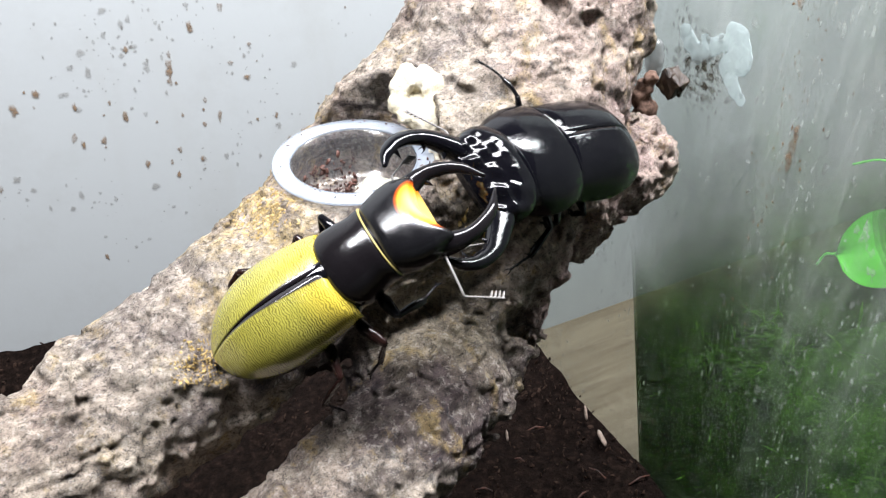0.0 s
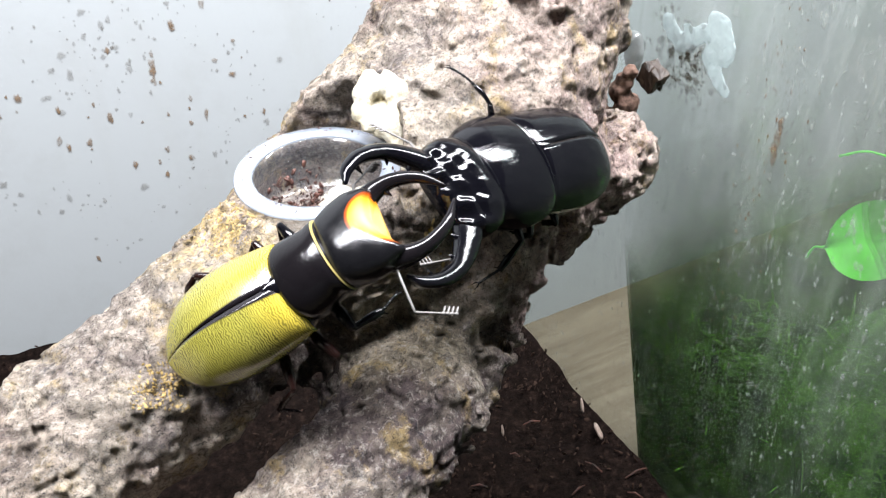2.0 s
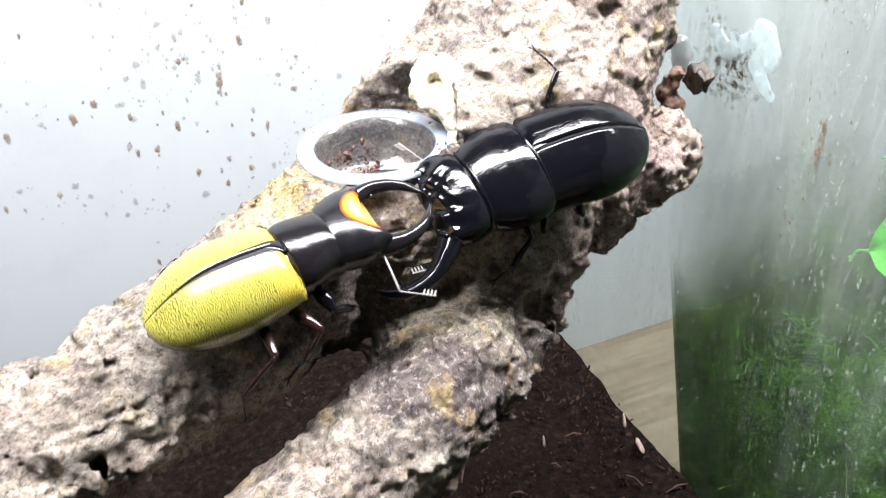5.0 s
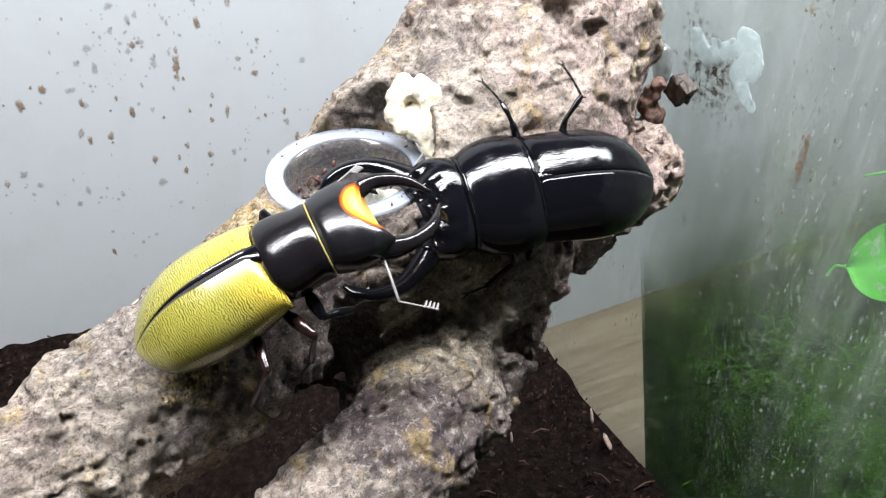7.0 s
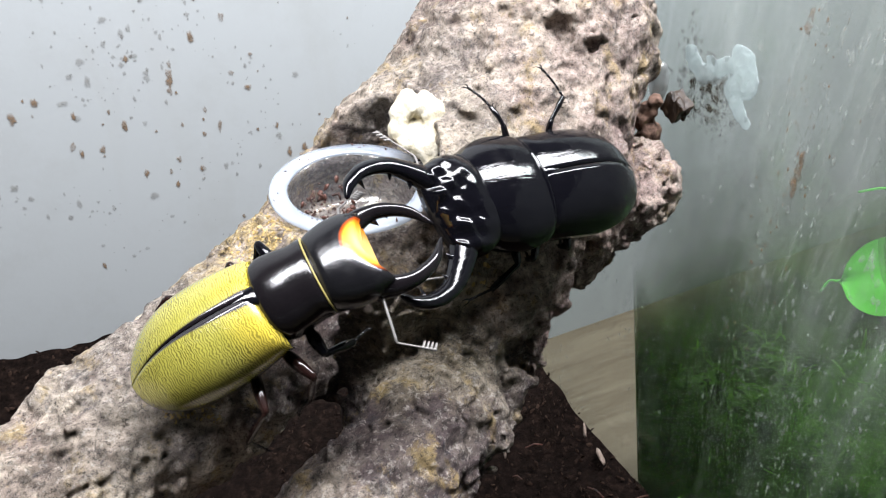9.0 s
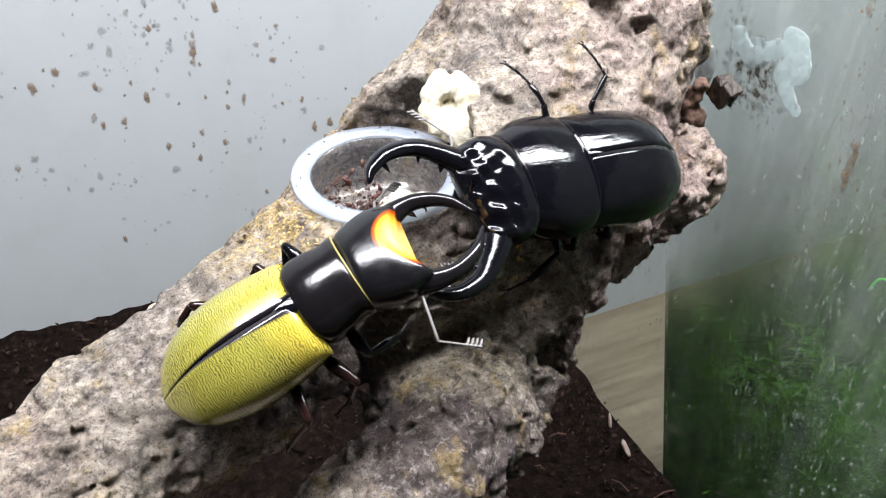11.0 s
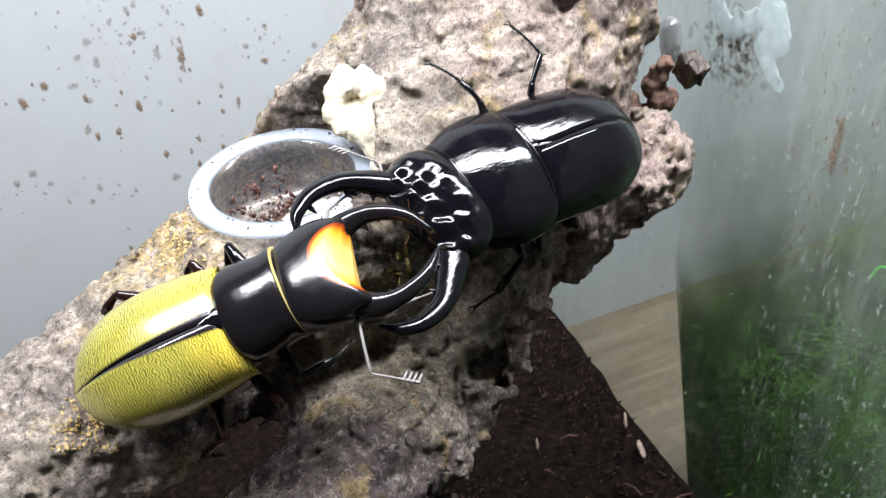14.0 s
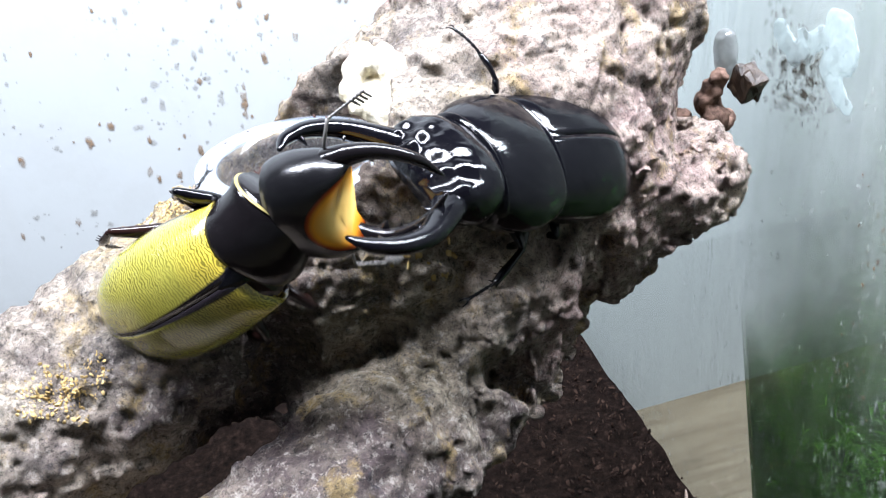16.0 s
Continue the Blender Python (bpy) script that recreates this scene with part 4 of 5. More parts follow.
for v in chunk.verts:
    v.co += Vector((0.2, 1.0, 0.8)) * 0.0016 * noise.noise(v.co * 300) + Vector((1, 1, 1)) * 0.0006 * noise.noise(v.co * 900)
tagged(part("resin_lump", chunk, CHUNK, m=pose(0.2125, 0.2245, 0.2485, 28, 0, 8), smooth=False), "dark brown angular chip stuck on the rusty bark flake", "chip")
tagged(blob_mesh("sealant_drop", [(0, 0, 0, 4.4), (0, -0.3, -3, 4.0), (0, -0.5, -6, 3.4), (0, 0.6, 3, 4.4), (0, 1, 6, 4.0)], 0.6, 0.3, GEL, Matrix.Translation((0.2115, 0.2350, 0.2530)) @ Matrix.Diagonal((0.8, 0.8, 0.8, 1))), "glossy clear drop of sealant", "sealant")
tagged(blob_mesh("sealant_smear", [(0, 0, 0, 6.5), (0, -1.5, -3, 6), (0, 1.5, 4, 5.5), (0, 5, 6, 4), (0, 3, -6, 5), (0, 6, -9, 3.4), (0, 1, -13, 3.6), (0, -2, -16, 3.4), (0, -5.5, -17.5, 2.6), (0, 5, -12, 2.4), (0, 9, 0, 3.4), (0, 13, -3, 3.6), (0, 17, -7, 4.2), (0, 22, -9, 4.6), (0, 26.5, -7, 4.4), (0, 30, -4, 4.0), (0, 19, -2, 2.4)], 0.6, 0.7, SMEAR,
                 Matrix.Translation((0.2468, 0.228, 0.2520)) @ Matrix.Diagonal((0.16, 1, 1, 1))), "pale smear of clear sealant on the glass", "sealant")


# ---------------------------------------------------------------- dirt on the back panel and the pane
def splash(bm, at, size, normal, seed, tall=1.0):
    """A thin dried splash with a ragged edge; normal is 'x' or 'y' (the wall that carries it)."""
    rnd = random.Random(seed)
    body = bm.verts.layers.float.get("body") or bm.verts.layers.float.new("body")
    n = 11
    ring = []
    for k in range(n):
        a = 2 * math.pi * k / n
        r = size * rnd.uniform(0.55, 1.15)
        u, v = r * math.cos(a), r * math.sin(a) * tall
        ring.append((u, v))
    def put(u, v, h):
        return bm.verts.new(Vector(at) + (Vector((u, -h, v)) if normal == "y" else Vector((-h, u, v))))
    outer = [put(u, v, 0.0) for u, v in ring]
    inner = [put(u * 0.55, v * 0.55, size * 0.10) for u, v in ring]
    mid = put(0, 0, size * 0.14)
    for v in inner + [mid]:
        v[body] = 1.0
    for k in range(n):
        j = (k + 1) % n
        bm.faces.new((outer[k], outer[j], inner[j], inner[k]))
        bm.faces.new((inner[k], inner[j], mid))


def stain_material(name, tone, thick):
    k = Nodes(name, Roughness=0.9)
    k.colour(k.mix(k.noise(400, 4), tuple(c * 0.5 for c in tone), tone))
    film = k.add("Attribute")
    film.attribute_name = "body"
    k.link(k.math("MULTIPLY", film.outputs["Fac"], k.ramp(k.noise(330, 3, 0.6), (0.30, 0.15), (0.66, thick))), k.bsdf.inputs["Alpha"])
    return k.mat


MUD = stain_material("dried_mud", (0.14, 0.105, 0.065), 0.32)
TAN = stain_material("tan_stain", (0.30, 0.20, 0.12), 0.9)
LIME = stain_material("lime_specks", (0.55, 0.6, 0.55), 0.5)


def dirt():
    rnd = random.Random(21)
    bm = bmesh.new()
    for x, z, s in ((0.0251, 0.1922, 4), (0.0465, 0.1862, 3), (0.0169, 0.1593, 3.2), (-0.0263, 0.1239, 4.2), (0.1456, 0.1605, 3.4), (-0.0019, 0.0966, 3), (0.0477, 0.0986, 4.5), (0.0421, 0.2134, 3.6),
                    (0.018, 0.185, 3.5), (0.012, 0.170, 3.0), (-0.02, 0.115, 3.0), (0.052, 0.148, 2.6)):
        splash(bm, (x, 0.4897, z), s * 0.0008, "y", int(x * 9000) + 77)
    for i in range(340):
        if i % 7 == 0:
            cx = rnd.gauss(0.025, 0.05) if i % 5 else rnd.gauss(0.09, 0.06)
            cz = rnd.gauss(0.165, 0.05)
        x, z = cx + rnd.gauss(0, 0.008), cz + rnd.gauss(0, 0.008)
        splash(bm, (x, 0.4897, z), min(rnd.expovariate(1 / 0.00058) + 0.0003, 0.0026), "y", i, rnd.choice((1, 1, 1.3, 1.8)))
    bmesh.ops.recalc_face_normals(bm, faces=bm.faces)
    tagged(part("mud_splashes", bm, MUD, smooth=False), "small dark mud splashes dried on the grey back panel", "mud", kind="stuff")
    bm = bmesh.new()
    for z, s in ((0.176, 2.6), (0.171, 2.4), (0.166, 2.0), (0.182, 1.6)):
        splash(bm, (0.0705 + (0.171 - z) * -0.15, 0.4897, z), s * 0.001, "y", int(z * 1000), 1.9)
    for i in range(60):
        splash(bm, (rnd.gauss(0.05, 0.06), 0.4897, rnd.gauss(0.15, 0.05)), rnd.uniform(0.0008, 0.0026), "y", i + 900, rnd.uniform(1, 2.2))
    for z, s in ((0.2345, 2.2), (0.2310, 2.4), (0.2270, 2.6), (0.2230, 2.6), (0.2790, 2.0), (0.2835, 2.0), (0.2195, 1.8)):
        splash(bm, (0.2466, 0.1925 + (0.205 if z > 0.26 else 0.1925) - 0.1925 + rnd.uniform(-0.0006, 0.0006), z), s * 0.001, "x", int(z * 2000), 1.7)
    for i in range(120):
        splash(bm, (0.2466, rnd.gauss(0.198, 0.007), rnd.uniform(0.13, 0.29)), rnd.uniform(0.0002, 0.0008), "x", i + 1500, rnd.uniform(1, 2.5))
    tagged(part("tan_streaks", bm, TAN, smooth=False), "tan dried drips on back panel and glass", "stain", kind="stuff")
    bm = bmesh.new()
    for i in range(320):
        y = rnd.uniform(0.09, 0.26)
        z = rnd.gauss(0.115, 0.05) if rnd.random() < 0.75 else rnd.uniform(0.1, 0.28)
        splash(bm, (0.2466, y, z), min(rnd.expovariate(1 / 0.00035) + 0.0002, 0.0018), "x", i + 3000, rnd.uniform(1, 3.2))
    for i in range(330):
        y = rnd.choice((0.197, 0.204, 0.185, 0.160)) + rnd.gauss(0, 0.0035)
        splash(bm, (0.2466, y, rnd.uniform(0.03, 0.29)), rnd.uniform(0.0002, 0.0007), "x", i + 8000, rnd.uniform(1.5, 6))
    for i in range(260):
        splash(bm, (0.2466, rnd.uniform(0.10, 0.225), rnd.uniform(0.17, 0.31)), min(rnd.expovariate(1 / 0.0004) + 0.0002, 0.0016), "x", i + 9500, rnd.uniform(1, 3.5))
    tagged(part("lime_specks", bm, LIME, smooth=False), "whitish lime specks and drips on the glass", "lime", kind="stuff")
    bm = bmesh.new()
    for i in range(330):
        a = rnd.gauss(0, 1)
        splash(bm, (0.2466, 0.248 + 0.010 * a, 0.236 + rnd.gauss(0, 0.008)), min(rnd.expovariate(1 / 0.0007) + 0.0003, 0.003), "x", i + 5000, rnd.uniform(0.7, 1.6))
    for i in range(40):
        splash(bm, (0.2466, 0.262 + rnd.gauss(0, 0.0012), 0.232 + rnd.uniform(0, 0.06)), rnd.uniform(0.0003, 0.001), "x", i + 6000, 2.2)
    tagged(part("mud_smear", bm, MUD, smooth=False), "brown dirt smeared round the sealant on the glass", "mud", kind="stuff")


dirt()


# ---------------------------------------------------------------- litter on the soil
def litter():
    rnd = random.Random(31)
    bm = bmesh.new()
    for i in range(2600):
        x, y = rnd.uniform(0.06, 0.244), rnd.uniform(0.10, 0.44)
        s = rnd.uniform(0.0005, 0.0017)
        pebble(bm, (x, y, 0.003 + rnd.uniform(-0.003, 0.003)), s, i, (1.5, rnd.uniform(0.3, 0.9), 0.35), 1)
    for i in range(300):
        x, y = rnd.uniform(-0.30, 0.06), rnd.uniform(0.42, 0.487)
        pebble(bm, (x, y, 0.003 + rnd.uniform(-0.003, 0.004)), rnd.uniform(0.0006, 0.002), i + 5000, (1.5, 0.8, 0.6), 1)
    tagged(part("soil_litter", bm, lump_material("soil_crumbs", (0.005, 0.003, 0.0022), (0.05, 0.030, 0.022), 0.9), smooth=False), "dark brown wood chips and crumbs on the soil", "litter", kind="stuff")
    pale = lump_material("pale_chip", (0.20, 0.15, 0.12), (0.38, 0.30, 0.25), 0.8)
    for at, s, q in (((0.236, 0.257, 0.0055), 0.0048, 0.5), ((0.2385, 0.277, 0.005), 0.0032, 0.6), ((0.188, 0.283, 0.005), 0.0026, 0.4)):
        bm = bmesh.new()
        pebble(bm, (0, 0, 0), s, int(at[0] * 1000), (1.5, q, 0.3), 2)
        tagged(part("wood_chip", bm, pale, m=Matrix.Translation(at)), "pale flat wood chip lying on dark soil", "chip")
    bm = bmesh.new()
    for i in range(14):
        x, y = rnd.uniform(0.1, 0.235), rnd.uniform(0.18, 0.30)
        a = rnd.uniform(0, 3)
        d = Vector((math.cos(a), math.sin(a), 0)) * rnd.uniform(0.005, 0.014)
        p = Vector((x, y, 0.006))
        tube([p, p + d * 0.5 + Vector((0, 0, 0.002)), p + d], [0.0005, 0.0006, 0.0003], 6, bm=bm)
    tagged(part("twigs", bm, CRUMB), "thin straw-brown twigs scattered on the soil", "twigs", kind="stuff")


litter()


# ---------------------------------------------------------------- the planted case next door
def algae_material():
    """A plastic wall grown over with algae, thicker towards the bottom."""
    k = Nodes("algae_film")
    t = k.tree
    sep = k.add("SeparateXYZ")
    k.link(k.coords, sep.inputs[0])
    height = k.math("MULTIPLY_ADD", sep.outputs[2], -4.5)
    height.node.inputs[2].default_value = 0.55
    amount = k.math("ADD", height, k.math("MULTIPLY_ADD", k.noise(26, 5, 0.65, vector=k.scaled(1, 1, 0.4)), 1.0))
    amount = k.ramp(k.math("MULTIPLY", amount, 0.5), (0.24, 0.06), (0.66, 0.76))
    inside = k.math("SUBTRACT", k.math("MULTIPLY_ADD", sep.outputs[2], 0.27), sep.outputs[1])
    inside.node.inputs[0].links[0].from_node.inputs[2].default_value = 0.2705
    bare = k.ramp(k.math("MULTIPLY", sep.outputs[2], 4.0), (0.2, 1.0), (0.42, 0.0))
    amount = k.math("MULTIPLY", amount, k.math("MAXIMUM", bare, k.ramp(k.math("MULTIPLY", inside, 12.0), (0.0, 0.0), (1.0, 1.0))))
    film = t.nodes.new("ShaderNodeBsdfDiffuse")
    k.link(k.ramp(k.noise(60, 4), (0.35, (0.02, 0.042, 0.016)), (0.65, (0.06, 0.125, 0.025))), film.inputs[0])
    clear = t.nodes.new("ShaderNodeBsdfTransparent")
    mix = t.nodes.new("ShaderNodeMixShader")
    k.link(amount, mix.inputs[0])
    k.link(clear.outputs[0], mix.inputs[1])
    k.link(film.outputs[0], mix.inputs[2])
    k.link(mix.outputs[0], t.nodes["Material Output"].inputs[0])
    return k.mat


def leaf_material(name, dark, light):
    k = Nodes(name, Roughness=0.45)
    k.colour(k.ramp(k.noise(90, 3), (0.3, dark), (0.7, light)))
    k.bsdf.inputs["Subsurface Weight"].default_value = 0.0
    t = k.tree
    thin = t.nodes.new("ShaderNodeBsdfTranslucent")
    thin.inputs[0].default_value = (*[min(1, c * 1.6) for c in light], 1)
    mix = t.nodes.new("ShaderNodeMixShader")
    mix.inputs[0].default_value = 0.4
    k.link(k.bsdf.outputs[0], mix.inputs[1])
    k.link(thin.outputs[0], mix.inputs[2])
    k.link(mix.outputs[0], t.nodes["Material Output"].inputs[0])
    return k.mat


ALGAE = algae_material()
MOSS = leaf_material("moss_green", (0.032, 0.085, 0.007), (0.13, 0.29, 0.025))
LEAF = leaf_material("fresh_leaf", (0.055, 0.30, 0.018), (0.085, 0.41, 0.035))


def planted_case():
    case = thing("plant_case", "tapered plastic case full of moss beside the tank", "plant case", Matrix.Translation((0.272, 0, 0)))
    def back_edge(z):
        return 0.284 + 0.27 * (z - 0.05)
    bm = bmesh.new()
    for x in (0.0, 0.002):
        for y0, z in ((0, -0.16), (1, -0.16), (1, 0.30), (0, 0.30)):
            bm.verts.new((x, back_edge(z) if y0 else -0.25, z))
    bm.verts.ensure_lookup_table()
    v = bm.verts
    for f in ((0, 1, 2, 3), (7, 6, 5, 4), (0, 4, 5, 1), (1, 5, 6, 2), (2, 6, 7, 3), (3, 7, 4, 0)):
        bm.faces.new([v[i] for i in f])
    wall = part("near_wall", bm, ALGAE, case, "plastic wall filmed with green algae", smooth=False)
    wall.visible_shadow = False
    bm = bmesh.new()
    for x, y, z in ((0.002, back_edge(-0.16), -0.16), (0.9, back_edge(-0.16), -0.16), (0.9, back_edge(0.30), 0.30), (0.002, back_edge(0.30), 0.30)):
        bm.verts.new((x, y, z))
    for x, y, z in ((0.002, back_edge(-0.16) - 0.002, -0.16), (0.9, back_edge(-0.16) - 0.002, -0.16), (0.9, back_edge(0.30) - 0.002, 0.30), (0.002, back_edge(0.30) - 0.002, 0.30)):
        bm.verts.new((x, y, z))
    bm.verts.ensure_lookup_table()
    v = bm.verts
    for f in ((3, 2, 1, 0), (4, 5, 6, 7), (0, 1, 5, 4), (1, 2, 6, 5), (2, 3, 7, 6), (3, 0, 4, 7)):
        bm.faces.new([v[i] for i in f])
    part("back_wall", bm, ALGAE, case, smooth=False)


planted_case()


def moss():
    """Tangled strands and small star-shaped shoots."""
    rnd = random.Random(51)
    verts, faces = [], []

    def blade(p, d, length, width):
        side = d.cross(Vector((rnd.uniform(-1, 1), rnd.uniform(-1, 1), rnd.uniform(-1, 1)))).normalized() * width
        bend = Vector((0, 0, -0.25 * length))
        i = len(verts)
        m, e = p + d * length * 0.5, p + d * length + bend
        verts.extend([tuple(p - side * 0.6), tuple(p + side * 0.6), tuple(m + side), tuple(m - side), tuple(e)])
        faces.extend([(i, i + 1, i + 2, i + 3), (i + 3, i + 2, i + 4)])

    for _ in range(4200):
        x = 0.277 + abs(rnd.gauss(0, 0.026))
        z = rnd.uniform(-0.15, 0.125) - 0.4 * max(0.0, x - 0.29)
        y = rnd.uniform(-0.05, 0.276 + 0.27 * (z - 0.05))
        top = 0.085 + 0.05 * noise.noise(Vector((x * 30, y * 22, 0))) - 0.35 * max(0, y - 0.2)
        if z > top:
            continue
        p = Vector((x, y, z))
        for _ in range(7):
            d = Vector((rnd.uniform(-1, 1), rnd.uniform(-1, 1), rnd.uniform(-0.4, 1))).normalized()
            blade(p, d, rnd.uniform(0.004, 0.011), rnd.uniform(0.0003, 0.0006))
    for _ in range(500):
        x = 0.276 + abs(rnd.gauss(0, 0.02))
        y, z = rnd.uniform(-0.02, 0.17), rnd.uniform(0.02, 0.14)
        d = Vector((rnd.uniform(-0.4, 0.4), rnd.uniform(-1, 1), rnd.uniform(-0.2, 1))).normalized()
        blade(Vector((x, y, z)), d, rnd.uniform(0.012, 0.028), rnd.uniform(0.0003, 0.0007))
    me = bpy.data.meshes.new("moss")
    me.from_pydata(verts, [], faces)
    me.materials.append(MOSS)
    tagged(new("moss", me), "dark green moss and fine trailing shoots in the plant case", "moss", kind="stuff")
    # the dense mound under the shoots
    n, m_ = 90, 60
    ys, us = np.linspace(-0.24, 0.285, n), np.linspace(0, 1, m_)
    Y, U = np.meshgrid(ys, us, indexing="ij")
    crest = 0.055 + 0.03 * lattice(Y * 28, U * 3, U * 0 + 1.5) + 0.03 * np.clip((0.19 - Y) / 0.1, 0, 1) - 0.10 * np.clip((Y - 0.22) / 0.06, 0, 1)
    rise = np.clip(U / 0.45, 0, 1)
    Z = -0.155 + (crest + 0.155) * rise - 0.03 * np.clip(U - 0.45, 0, 1)
    X = 0.279 + 0.028 * rise + 0.30 * np.clip(U - 0.45, 0, 1)
    Y = np.minimum(Y, 0.278 + 0.27 * (Z - 0.05))
    X = X + 0.008 * lattice(Y * 60, Z * 60, X * 0 + 3.1) * (rise > 0)
    Z = Z + 0.006 * lattice(Y * 80, X * 80, Z * 50)
    vs = np.stack([np.maximum(X, 0.2765), Y, Z], -1).reshape(-1, 3)
    k0 = (np.arange(n - 1)[:, None] * m_ + np.arange(m_ - 1)[None]).ravel()
    me = bpy.data.meshes.new("moss_mound")
    me.from_pydata(vs.tolist(), [], np.stack([k0, k0 + 1, k0 + m_ + 1, k0 + m_], 1).tolist())
    me.polygons.foreach_set("use_smooth", [True] * len(me.polygons))
    me.materials.append(lump_material("moss_felt", (0.006, 0.016, 0.003), (0.05, 0.115, 0.018), 0.9, 300))
    tagged(new("moss_mound", me), "dense felt of dark green moss filling the case", "moss", kind="stuff")


moss()


def leaf(at, right, up, length, width, stalk, label):
    """One broad leaf with a folded midrib on a thin stalk; its tip points away from the stalk."""
    right, up = Vector(right).normalized(), Vector(up).normalized()
    out = right.cross(up)
    plant = thing("leaf", label, "leaf", Matrix.Translation(at))
    bm = bmesh.new()
    rows, cols = 22, 13
    grid = []
    for i in range(rows):
        u = i / (rows - 1)
        w = width * 0.5 * math.sin(math.pi * u ** 0.72) ** 0.8
        row = []
        for j in range(cols):
            v = j / (cols - 1) * 2 - 1
            p = right * (u * length) + up * (v * w + 0.06 * width * math.sin(u * 3)) + out * (0.10 * width * abs(v) + 0.015 * width * math.sin(7 * u + 4 * v) - 0.06 * length * u * u)
            row.append(bm.verts.new(p))
        grid.append(row)
    for a, b in zip(grid, grid[1:]):
        for k in range(cols - 1):
            bm.faces.new((a[k], a[k + 1], b[k + 1], b[k]))
    bmesh.ops.remove_doubles(bm, verts=bm.verts, dist=1e-6)
    part("blade", bm, LEAF, plant)
    rib = [right * (u * length) + up * (0.06 * width * math.sin(u * 3)) + out * (-0.06 * length * u * u - 0.0002) for u in np.linspace(0, 0.97, 10)]
    part("midrib", tube(rib, ease([0.0006, 0.0002], 10), 6), LEAF, plant)
    part("stalk", tube([p for p in curve_points([Vector((0, 0, 0)), Vector(stalk) * 0.5 + up * 0.002, Vector(stalk)], 9)], ease([0.0004, 0.0005], 9), 7), LEAF, plant)


leaf((0.2585, 0.1706, 0.1894), (0.85, -0.50, 0.10), (0.20, 0.50, 0.84), 0.046, 0.030, (-0.002, 0.004, -0.007), "broad fresh green heart-shaped leaf")
leaf((0.2600, 0.1560, 0.2360), (0.80, -0.55, -0.05), (0.25, 0.45, 0.80), 0.040, 0.020, (-0.002, 0.0185, -0.0085), "narrow fresh green leaf on an arched stalk")


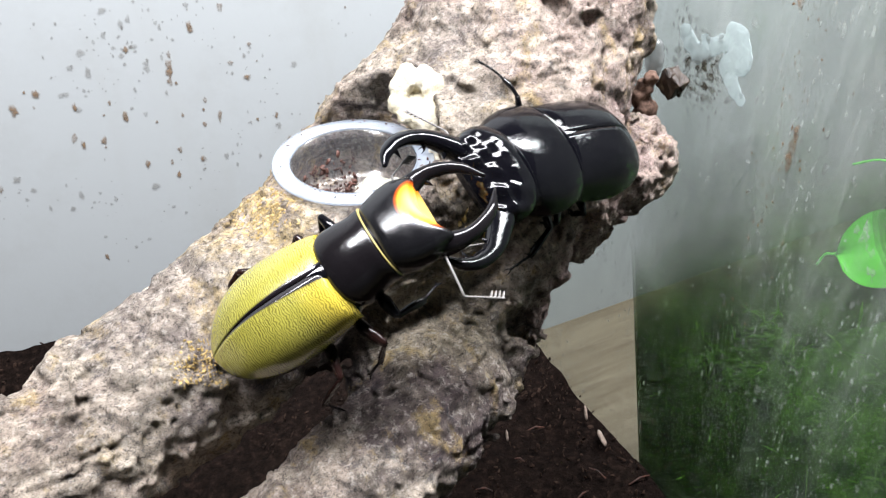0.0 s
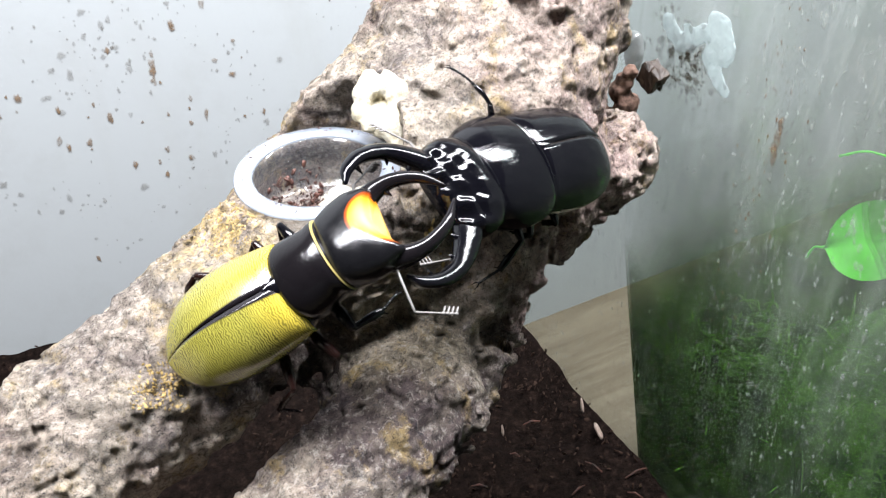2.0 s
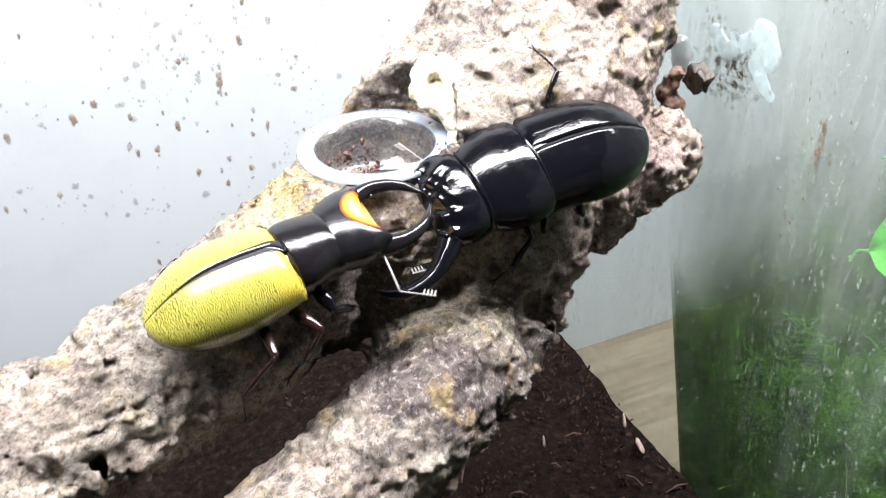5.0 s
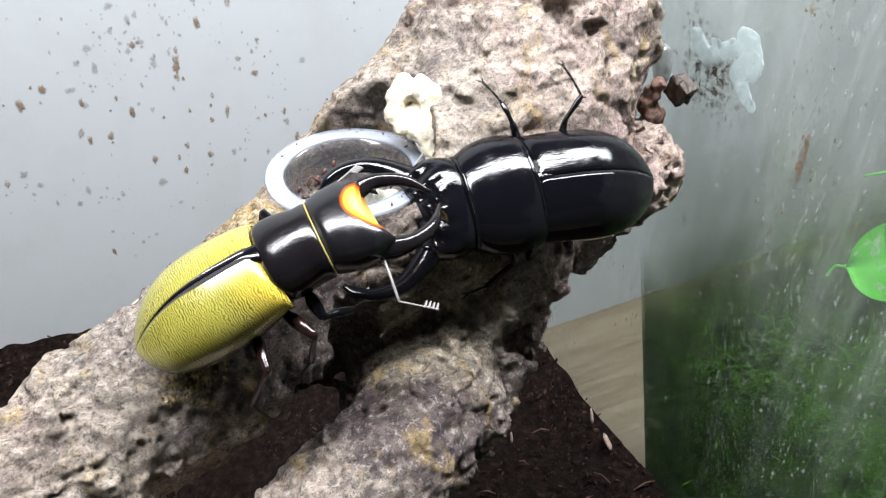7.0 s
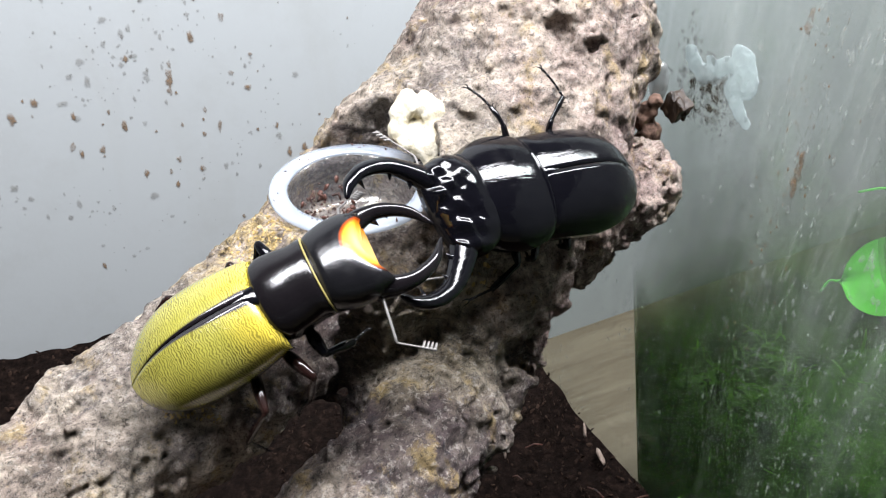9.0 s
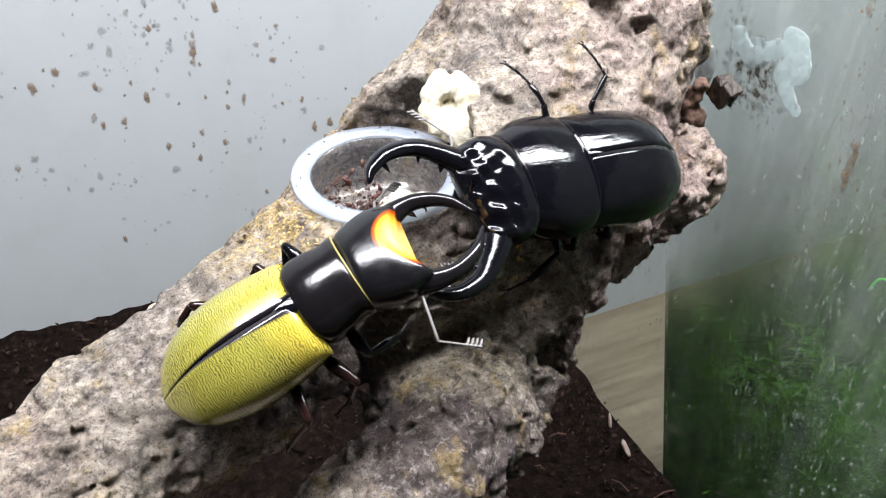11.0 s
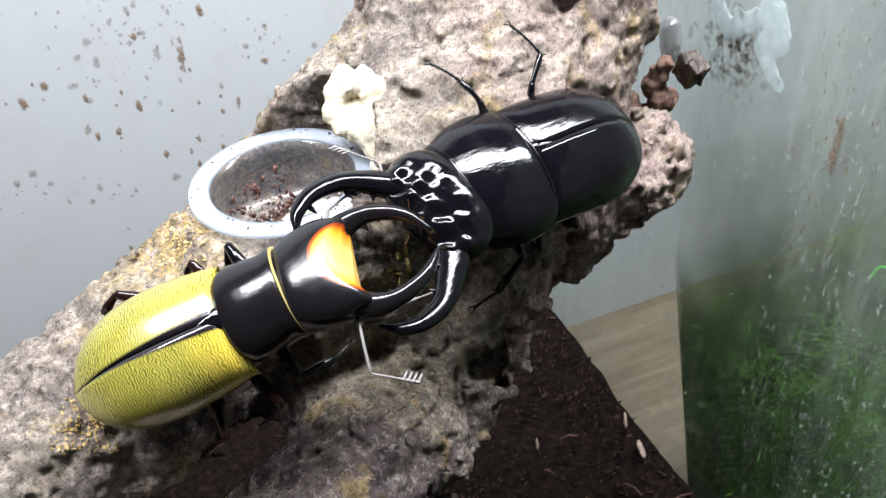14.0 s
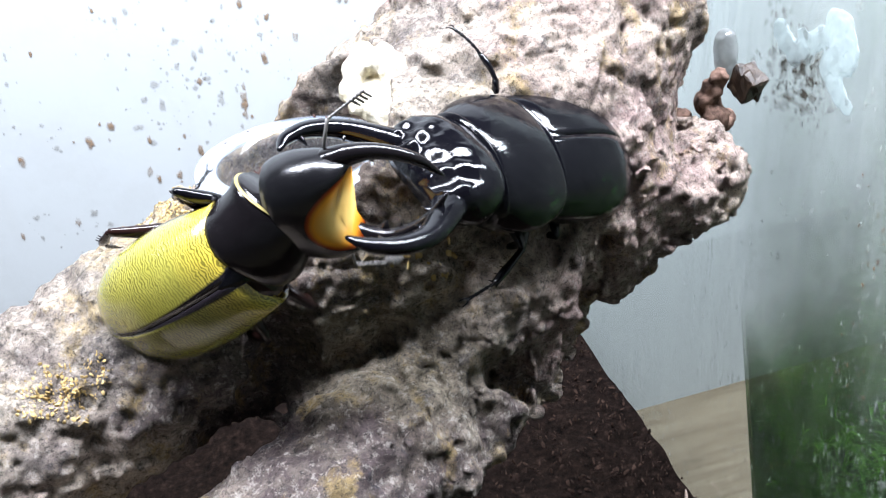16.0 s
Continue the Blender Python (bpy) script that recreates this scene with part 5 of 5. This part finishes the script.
# ---------------------------------------------------------------- what moves
YELLOW_ROWS = [  # seconds, place, turn, turn of the neck shield, place and turn of the head
    (0, (0.0553, 0.1543, 0.2636), (30.3, -29.1, -9.2), (-0.6, -2.6, 1.9), (0.013, 0.0004, 0.0006), (-7.8, 13.6, 3.6)),
    (0.5, (0.0589, 0.1528, 0.2624), (39.1, -15.9, -11.2), (-2.8, -8.6, 4), (0.0128, 0.0009, 0.0019), (-8.7, 6, 5)),
    (1, (0.0535, 0.157, 0.2632), (43.5, -17.4, -18.4), (-6.3, -6.2, 5.6), (0.0129, 0.0013, 0.0014), (-19.3, 6.2, 3.4)),
    (1.5, (0.0586, 0.1557, 0.2639), (28, -28.1, -8.5), (-4.4, -3.5, 3.1), (0.013, 0.0007, 0.0008), (-17.1, 8.7, 2.3)),
    (2, (0.0562, 0.1583, 0.2628), (35.4, -26.9, -13.1), (-3.3, -5.6, 3.6), (0.0129, 0.0008, 0.0013), (-13.8, 9.7, 3.5)),
    (2.5, (0.0663, 0.1592, 0.2622), (64.7, -30.8, -28.1), (-0.8, -9.5, 5.6), (0.0128, 0.0013, 0.0022), (3, -12.8, -3)),
    (3, (0.0692, 0.1569, 0.2602), (38.6, -22.8, -22.2), (-2.9, -12.9, -0.8), (0.0127, -0.0002, 0.0029), (-4.3, -5.4, -3.2)),
    (3.5, (0.0619, 0.151, 0.2597), (37.8, -13.3, -8.3), (-0.5, -1.9, 3), (0.013, 0.0007, 0.0004), (-7.1, 12.8, -8.8)),
    (4, (0.0363, 0.1534, 0.262), (11.9, -34.5, 19), (-1.7, -6.8, -1.2), (0.0129, -0.0003, 0.0015), (0.3, 8.1, -16.1)),
    (4.5, (0.0397, 0.1628, 0.2602), (17.1, -3, 8.7), (0, -1, -10.2), (0.0128, -0.0023, 0.0002), (-6.3, -6.3, -9.2)),
    (5, (0.04, 0.1627, 0.2577), (17.9, -3.5, 9.8), (-1, 5.2, 5.7), (0.0129, 0.0013, -0.0012), (-3.4, -6.8, 0.1)),
    (7.5, (0.046, 0.163, 0.2722), (21.4, -28, -5.6), (-1.1, 6.2, -4.7), (0.0129, -0.0011, -0.0014), (-4, 21.8, 1)),
    (8, (0.0413, 0.1644, 0.273), (14.3, -30.1, 0.6), (-0.7, 1.6, -1.3), (0.013, -0.0003, -0.0004), (-6.9, 18.5, -2.6)),
    (8.5, (0.0414, 0.1602, 0.2687), (23.6, -25.8, -6.5), (-0.1, 5.7, -2.7), (0.0129, -0.0006, -0.0013), (-2.5, 22.5, -3.3)),
    (9, (0.0417, 0.1584, 0.2674), (25.8, -25.1, -6.4), (0.7, 3.7, -1.3), (0.013, -0.0003, -0.0008), (-3.4, 18.1, 0)),
    (9.5, (0.0417, 0.1562, 0.2626), (28.4, -24, -6.9), (-3.6, 2.1, 3.1), (0.013, 0.0007, -0.0005), (-12.5, 12.5, -5.2)),
    (10, (0.0422, 0.1579, 0.2614), (27.5, -26.3, -5.4), (-1.9, 3.5, 2.6), (0.013, 0.0006, -0.0008), (-10, 16.1, -2.6)),
    (12.5, (0.0489, 0.1589, 0.2678), (31.2, -22.7, 2.3), (-2.5, -6.4, -0.4), (0.0129, -0.0001, 0.0015), (-13.7, 1.3, -5.8)),
    (13, (0.0513, 0.1601, 0.2671), (30.9, -26.2, -7.4), (-2.7, 0.4, -0.5), (0.013, -0.0001, -0.0001), (-12.6, 6.6, -1.5)),
    (13.5, (0.0613, 0.1554, 0.2642), (34, -18.5, -6.8), (-4.9, -5.2, 1.9), (0.0129, 0.0004, 0.0012), (-16.6, 2.8, -1.9)),
    (14, (0.0578, 0.1562, 0.2639), (37.8, -16.4, -6.8), (-5.6, -3.2, 1.2), (0.013, 0.0003, 0.0007), (-16.8, 3.5, -2.3)),
    (14.5, (0.0625, 0.156, 0.2596), (54, -8.1, -9.3), (-7, -2, 5.3), (0.0129, 0.0012, 0.0005), (-20.3, 9.4, -3.7)),
    (15, (0.0625, 0.1554, 0.2579), (52.1, -9.5, -7.4), (-6, -4.3, 5.2), (0.0129, 0.0012, 0.001), (-19.6, 5.6, 2.5)),
    (15.5, (0.0624, 0.1561, 0.2588), (42.6, -11.9, -7.9), (-4.4, -8.4, 1.2), (0.0129, 0.0003, 0.0019), (-18.9, -0.3, 2.2)),
    (16, (0.0642, 0.161, 0.2641), (86.4, -27.5, -16.9), (7.5, 5.7, 22.7), (0.0119, 0.005, -0.0013), (16, -3, -26.4)),
]
BLACK_ROWS = [  # seconds, place, turn, turn of the neck shield, place and turn of the head
    (0, (0.1258, 0.1758, 0.266), (-29.5, -13.3, -169.9), (-2.2, 1.3, 11.3), (0.0186, 0.0037, -0.0004), (-6, -16.2, 14.5)),
    (0.5, (0.1302, 0.1739, 0.264), (-43.9, -8.4, -162.6), (0.4, 4.2, 1.5), (0.0189, 0.0005, -0.0014), (-7.8, -18.7, 12)),
    (1, (0.1259, 0.1732, 0.2596), (-44.7, -12.6, -168), (-0.9, -0.6, 0.7), (0.019, 0.0002, 0.0002), (-9.7, -16.7, 12.4)),
    (1.5, (0.129, 0.1754, 0.2667), (-36, -12.9, -165.8), (-2.2, -1.6, 7), (0.0189, 0.0023, 0.0005), (-1.9, -12.6, 7.8)),
    (2, (0.1268, 0.1746, 0.2648), (-34, -15.1, -165.4), (0.7, 4.7, 6), (0.0188, 0.002, -0.0016), (-1, -14.1, 10.1)),
    (2.5, (0.129, 0.1737, 0.2591), (-43.9, -15.2, -155.5), (0.9, -2, 1.9), (0.019, 0.0006, 0.0007), (1.9, -22.4, 0.3)),
    (3, (0.1348, 0.1725, 0.2639), (-56.5, -6.4, -155.9), (2.1, 2.8, -14.3), (0.0184, -0.0047, -0.0009), (-9.7, -21.7, 7.7)),
    (3.5, (0.114, 0.1718, 0.2529), (-41.3, 7.9, -169.3), (-2.9, -8.2, 3.7), (0.0188, 0.0012, 0.0027), (-3.1, -10.3, 4.1)),
    (4, (0.1084, 0.1751, 0.2565), (-40.9, 10.5, 171.7), (1.5, -6, -1.6), (0.0189, -0.0005, 0.002), (1.4, -6.5, -1.5)),
    (4.5, (0.1143, 0.1762, 0.2601), (-44.5, 9.3, -179.8), (-1.2, -8.7, -0.8), (0.0188, -0.0002, 0.0029), (-17.6, -32.6, 10.4)),
    (5, (0.1152, 0.1759, 0.2596), (-31, 8, 173.7), (0.4, -4.9, 10.1), (0.0186, 0.0033, 0.0016), (-0.2, -9.2, 9.5)),
    (7.5, (0.1209, 0.1747, 0.2632), (-38.9, -7.8, 170.4), (-0.6, 1.3, 5.2), (0.0189, 0.0017, -0.0004), (-0.8, -2.6, 6.1)),
    (8, (0.1191, 0.177, 0.2665), (-34.6, -9.3, 178), (-2.2, 1.9, 2.9), (0.019, 0.0009, -0.0006), (-8, -23.2, 13.7)),
    (8.5, (0.1188, 0.1762, 0.2665), (-31.1, -8.2, 179.3), (-1.9, -1.8, 4.9), (0.0189, 0.0016, 0.0006), (-11.6, -24.8, 21.1)),
    (9, (0.1192, 0.1757, 0.2664), (-33.1, -7.3, -178.8), (-0.3, -1.2, 4.7), (0.0189, 0.0016, 0.0004), (-8.7, -25.9, 19.4)),
    (9.5, (0.1197, 0.1763, 0.2668), (-33.7, -4.6, -178.4), (-1.3, -2.9, 5.5), (0.0189, 0.0018, 0.001), (-7, -26.5, 14.4)),
    (10, (0.1192, 0.1756, 0.2663), (-31.3, -6.9, -178.7), (-0.7, -2.1, 5), (0.0189, 0.0016, 0.0007), (-7.7, -21.9, 15.7)),
    (12.5, (0.1235, 0.1793, 0.27), (-35, -8.3, -172.8), (0.8, 0.6, 4), (0.019, 0.0013, -0.0002), (-3.3, -17.1, 14.8)),
    (13, (0.1253, 0.1778, 0.2704), (-34.2, -4.8, -171.8), (0.9, -1.6, 0.6), (0.019, 0.0002, 0.0005), (-4, -21.7, 13.6)),
    (13.5, (0.1326, 0.1719, 0.2695), (-38.1, -3.4, -161.8), (1.8, -3, -4.6), (0.0189, -0.0015, 0.001), (-6, -16.4, 7.4)),
    (14, (0.1293, 0.1747, 0.2662), (-33.2, -4.1, -167), (1.8, 2.7, 1.9), (0.019, 0.0006, -0.0009), (2, -19.9, 12.5)),
    (14.5, (0.1337, 0.1729, 0.2647), (-45.6, 0.8, -158), (0.3, 2.4, -2.2), (0.019, -0.0007, -0.0008), (0.9, -23.9, 3.8)),
    (15, (0.1332, 0.1738, 0.2647), (-41.6, -4.8, -159.6), (-0.3, 5.7, 0.7), (0.0189, 0.0002, -0.0019), (-4, -11.5, 9.5)),
    (15.5, (0.1312, 0.1722, 0.2639), (-44, -8.3, -161.4), (-1.1, 2.7, 2.8), (0.019, 0.0009, -0.0009), (-6.5, -15.7, 10.9)),
    (16, (0.1258, 0.1793, 0.2626), (-44.1, -19.7, -157), (6.5, -0.8, 10.1), (0.0187, 0.0033, 0.0003), (25.1, -7.4, -2.2)),
]


def motions():
    for (body, neck, head), rows in ((YELLOW_BEETLE, YELLOW_ROWS), (BLACK_BEETLE, BLACK_ROWS)):
        walk(body, [(t, pose(*place, *turn)) for t, place, turn, *_ in rows])
        walk(neck, [(t, pose(0, 0, 0, *bend)) for t, _, _, bend, _, _ in rows])
        walk(head, [(t, pose(*at, *nod)) for t, _, _, _, at, nod in rows])


motions()
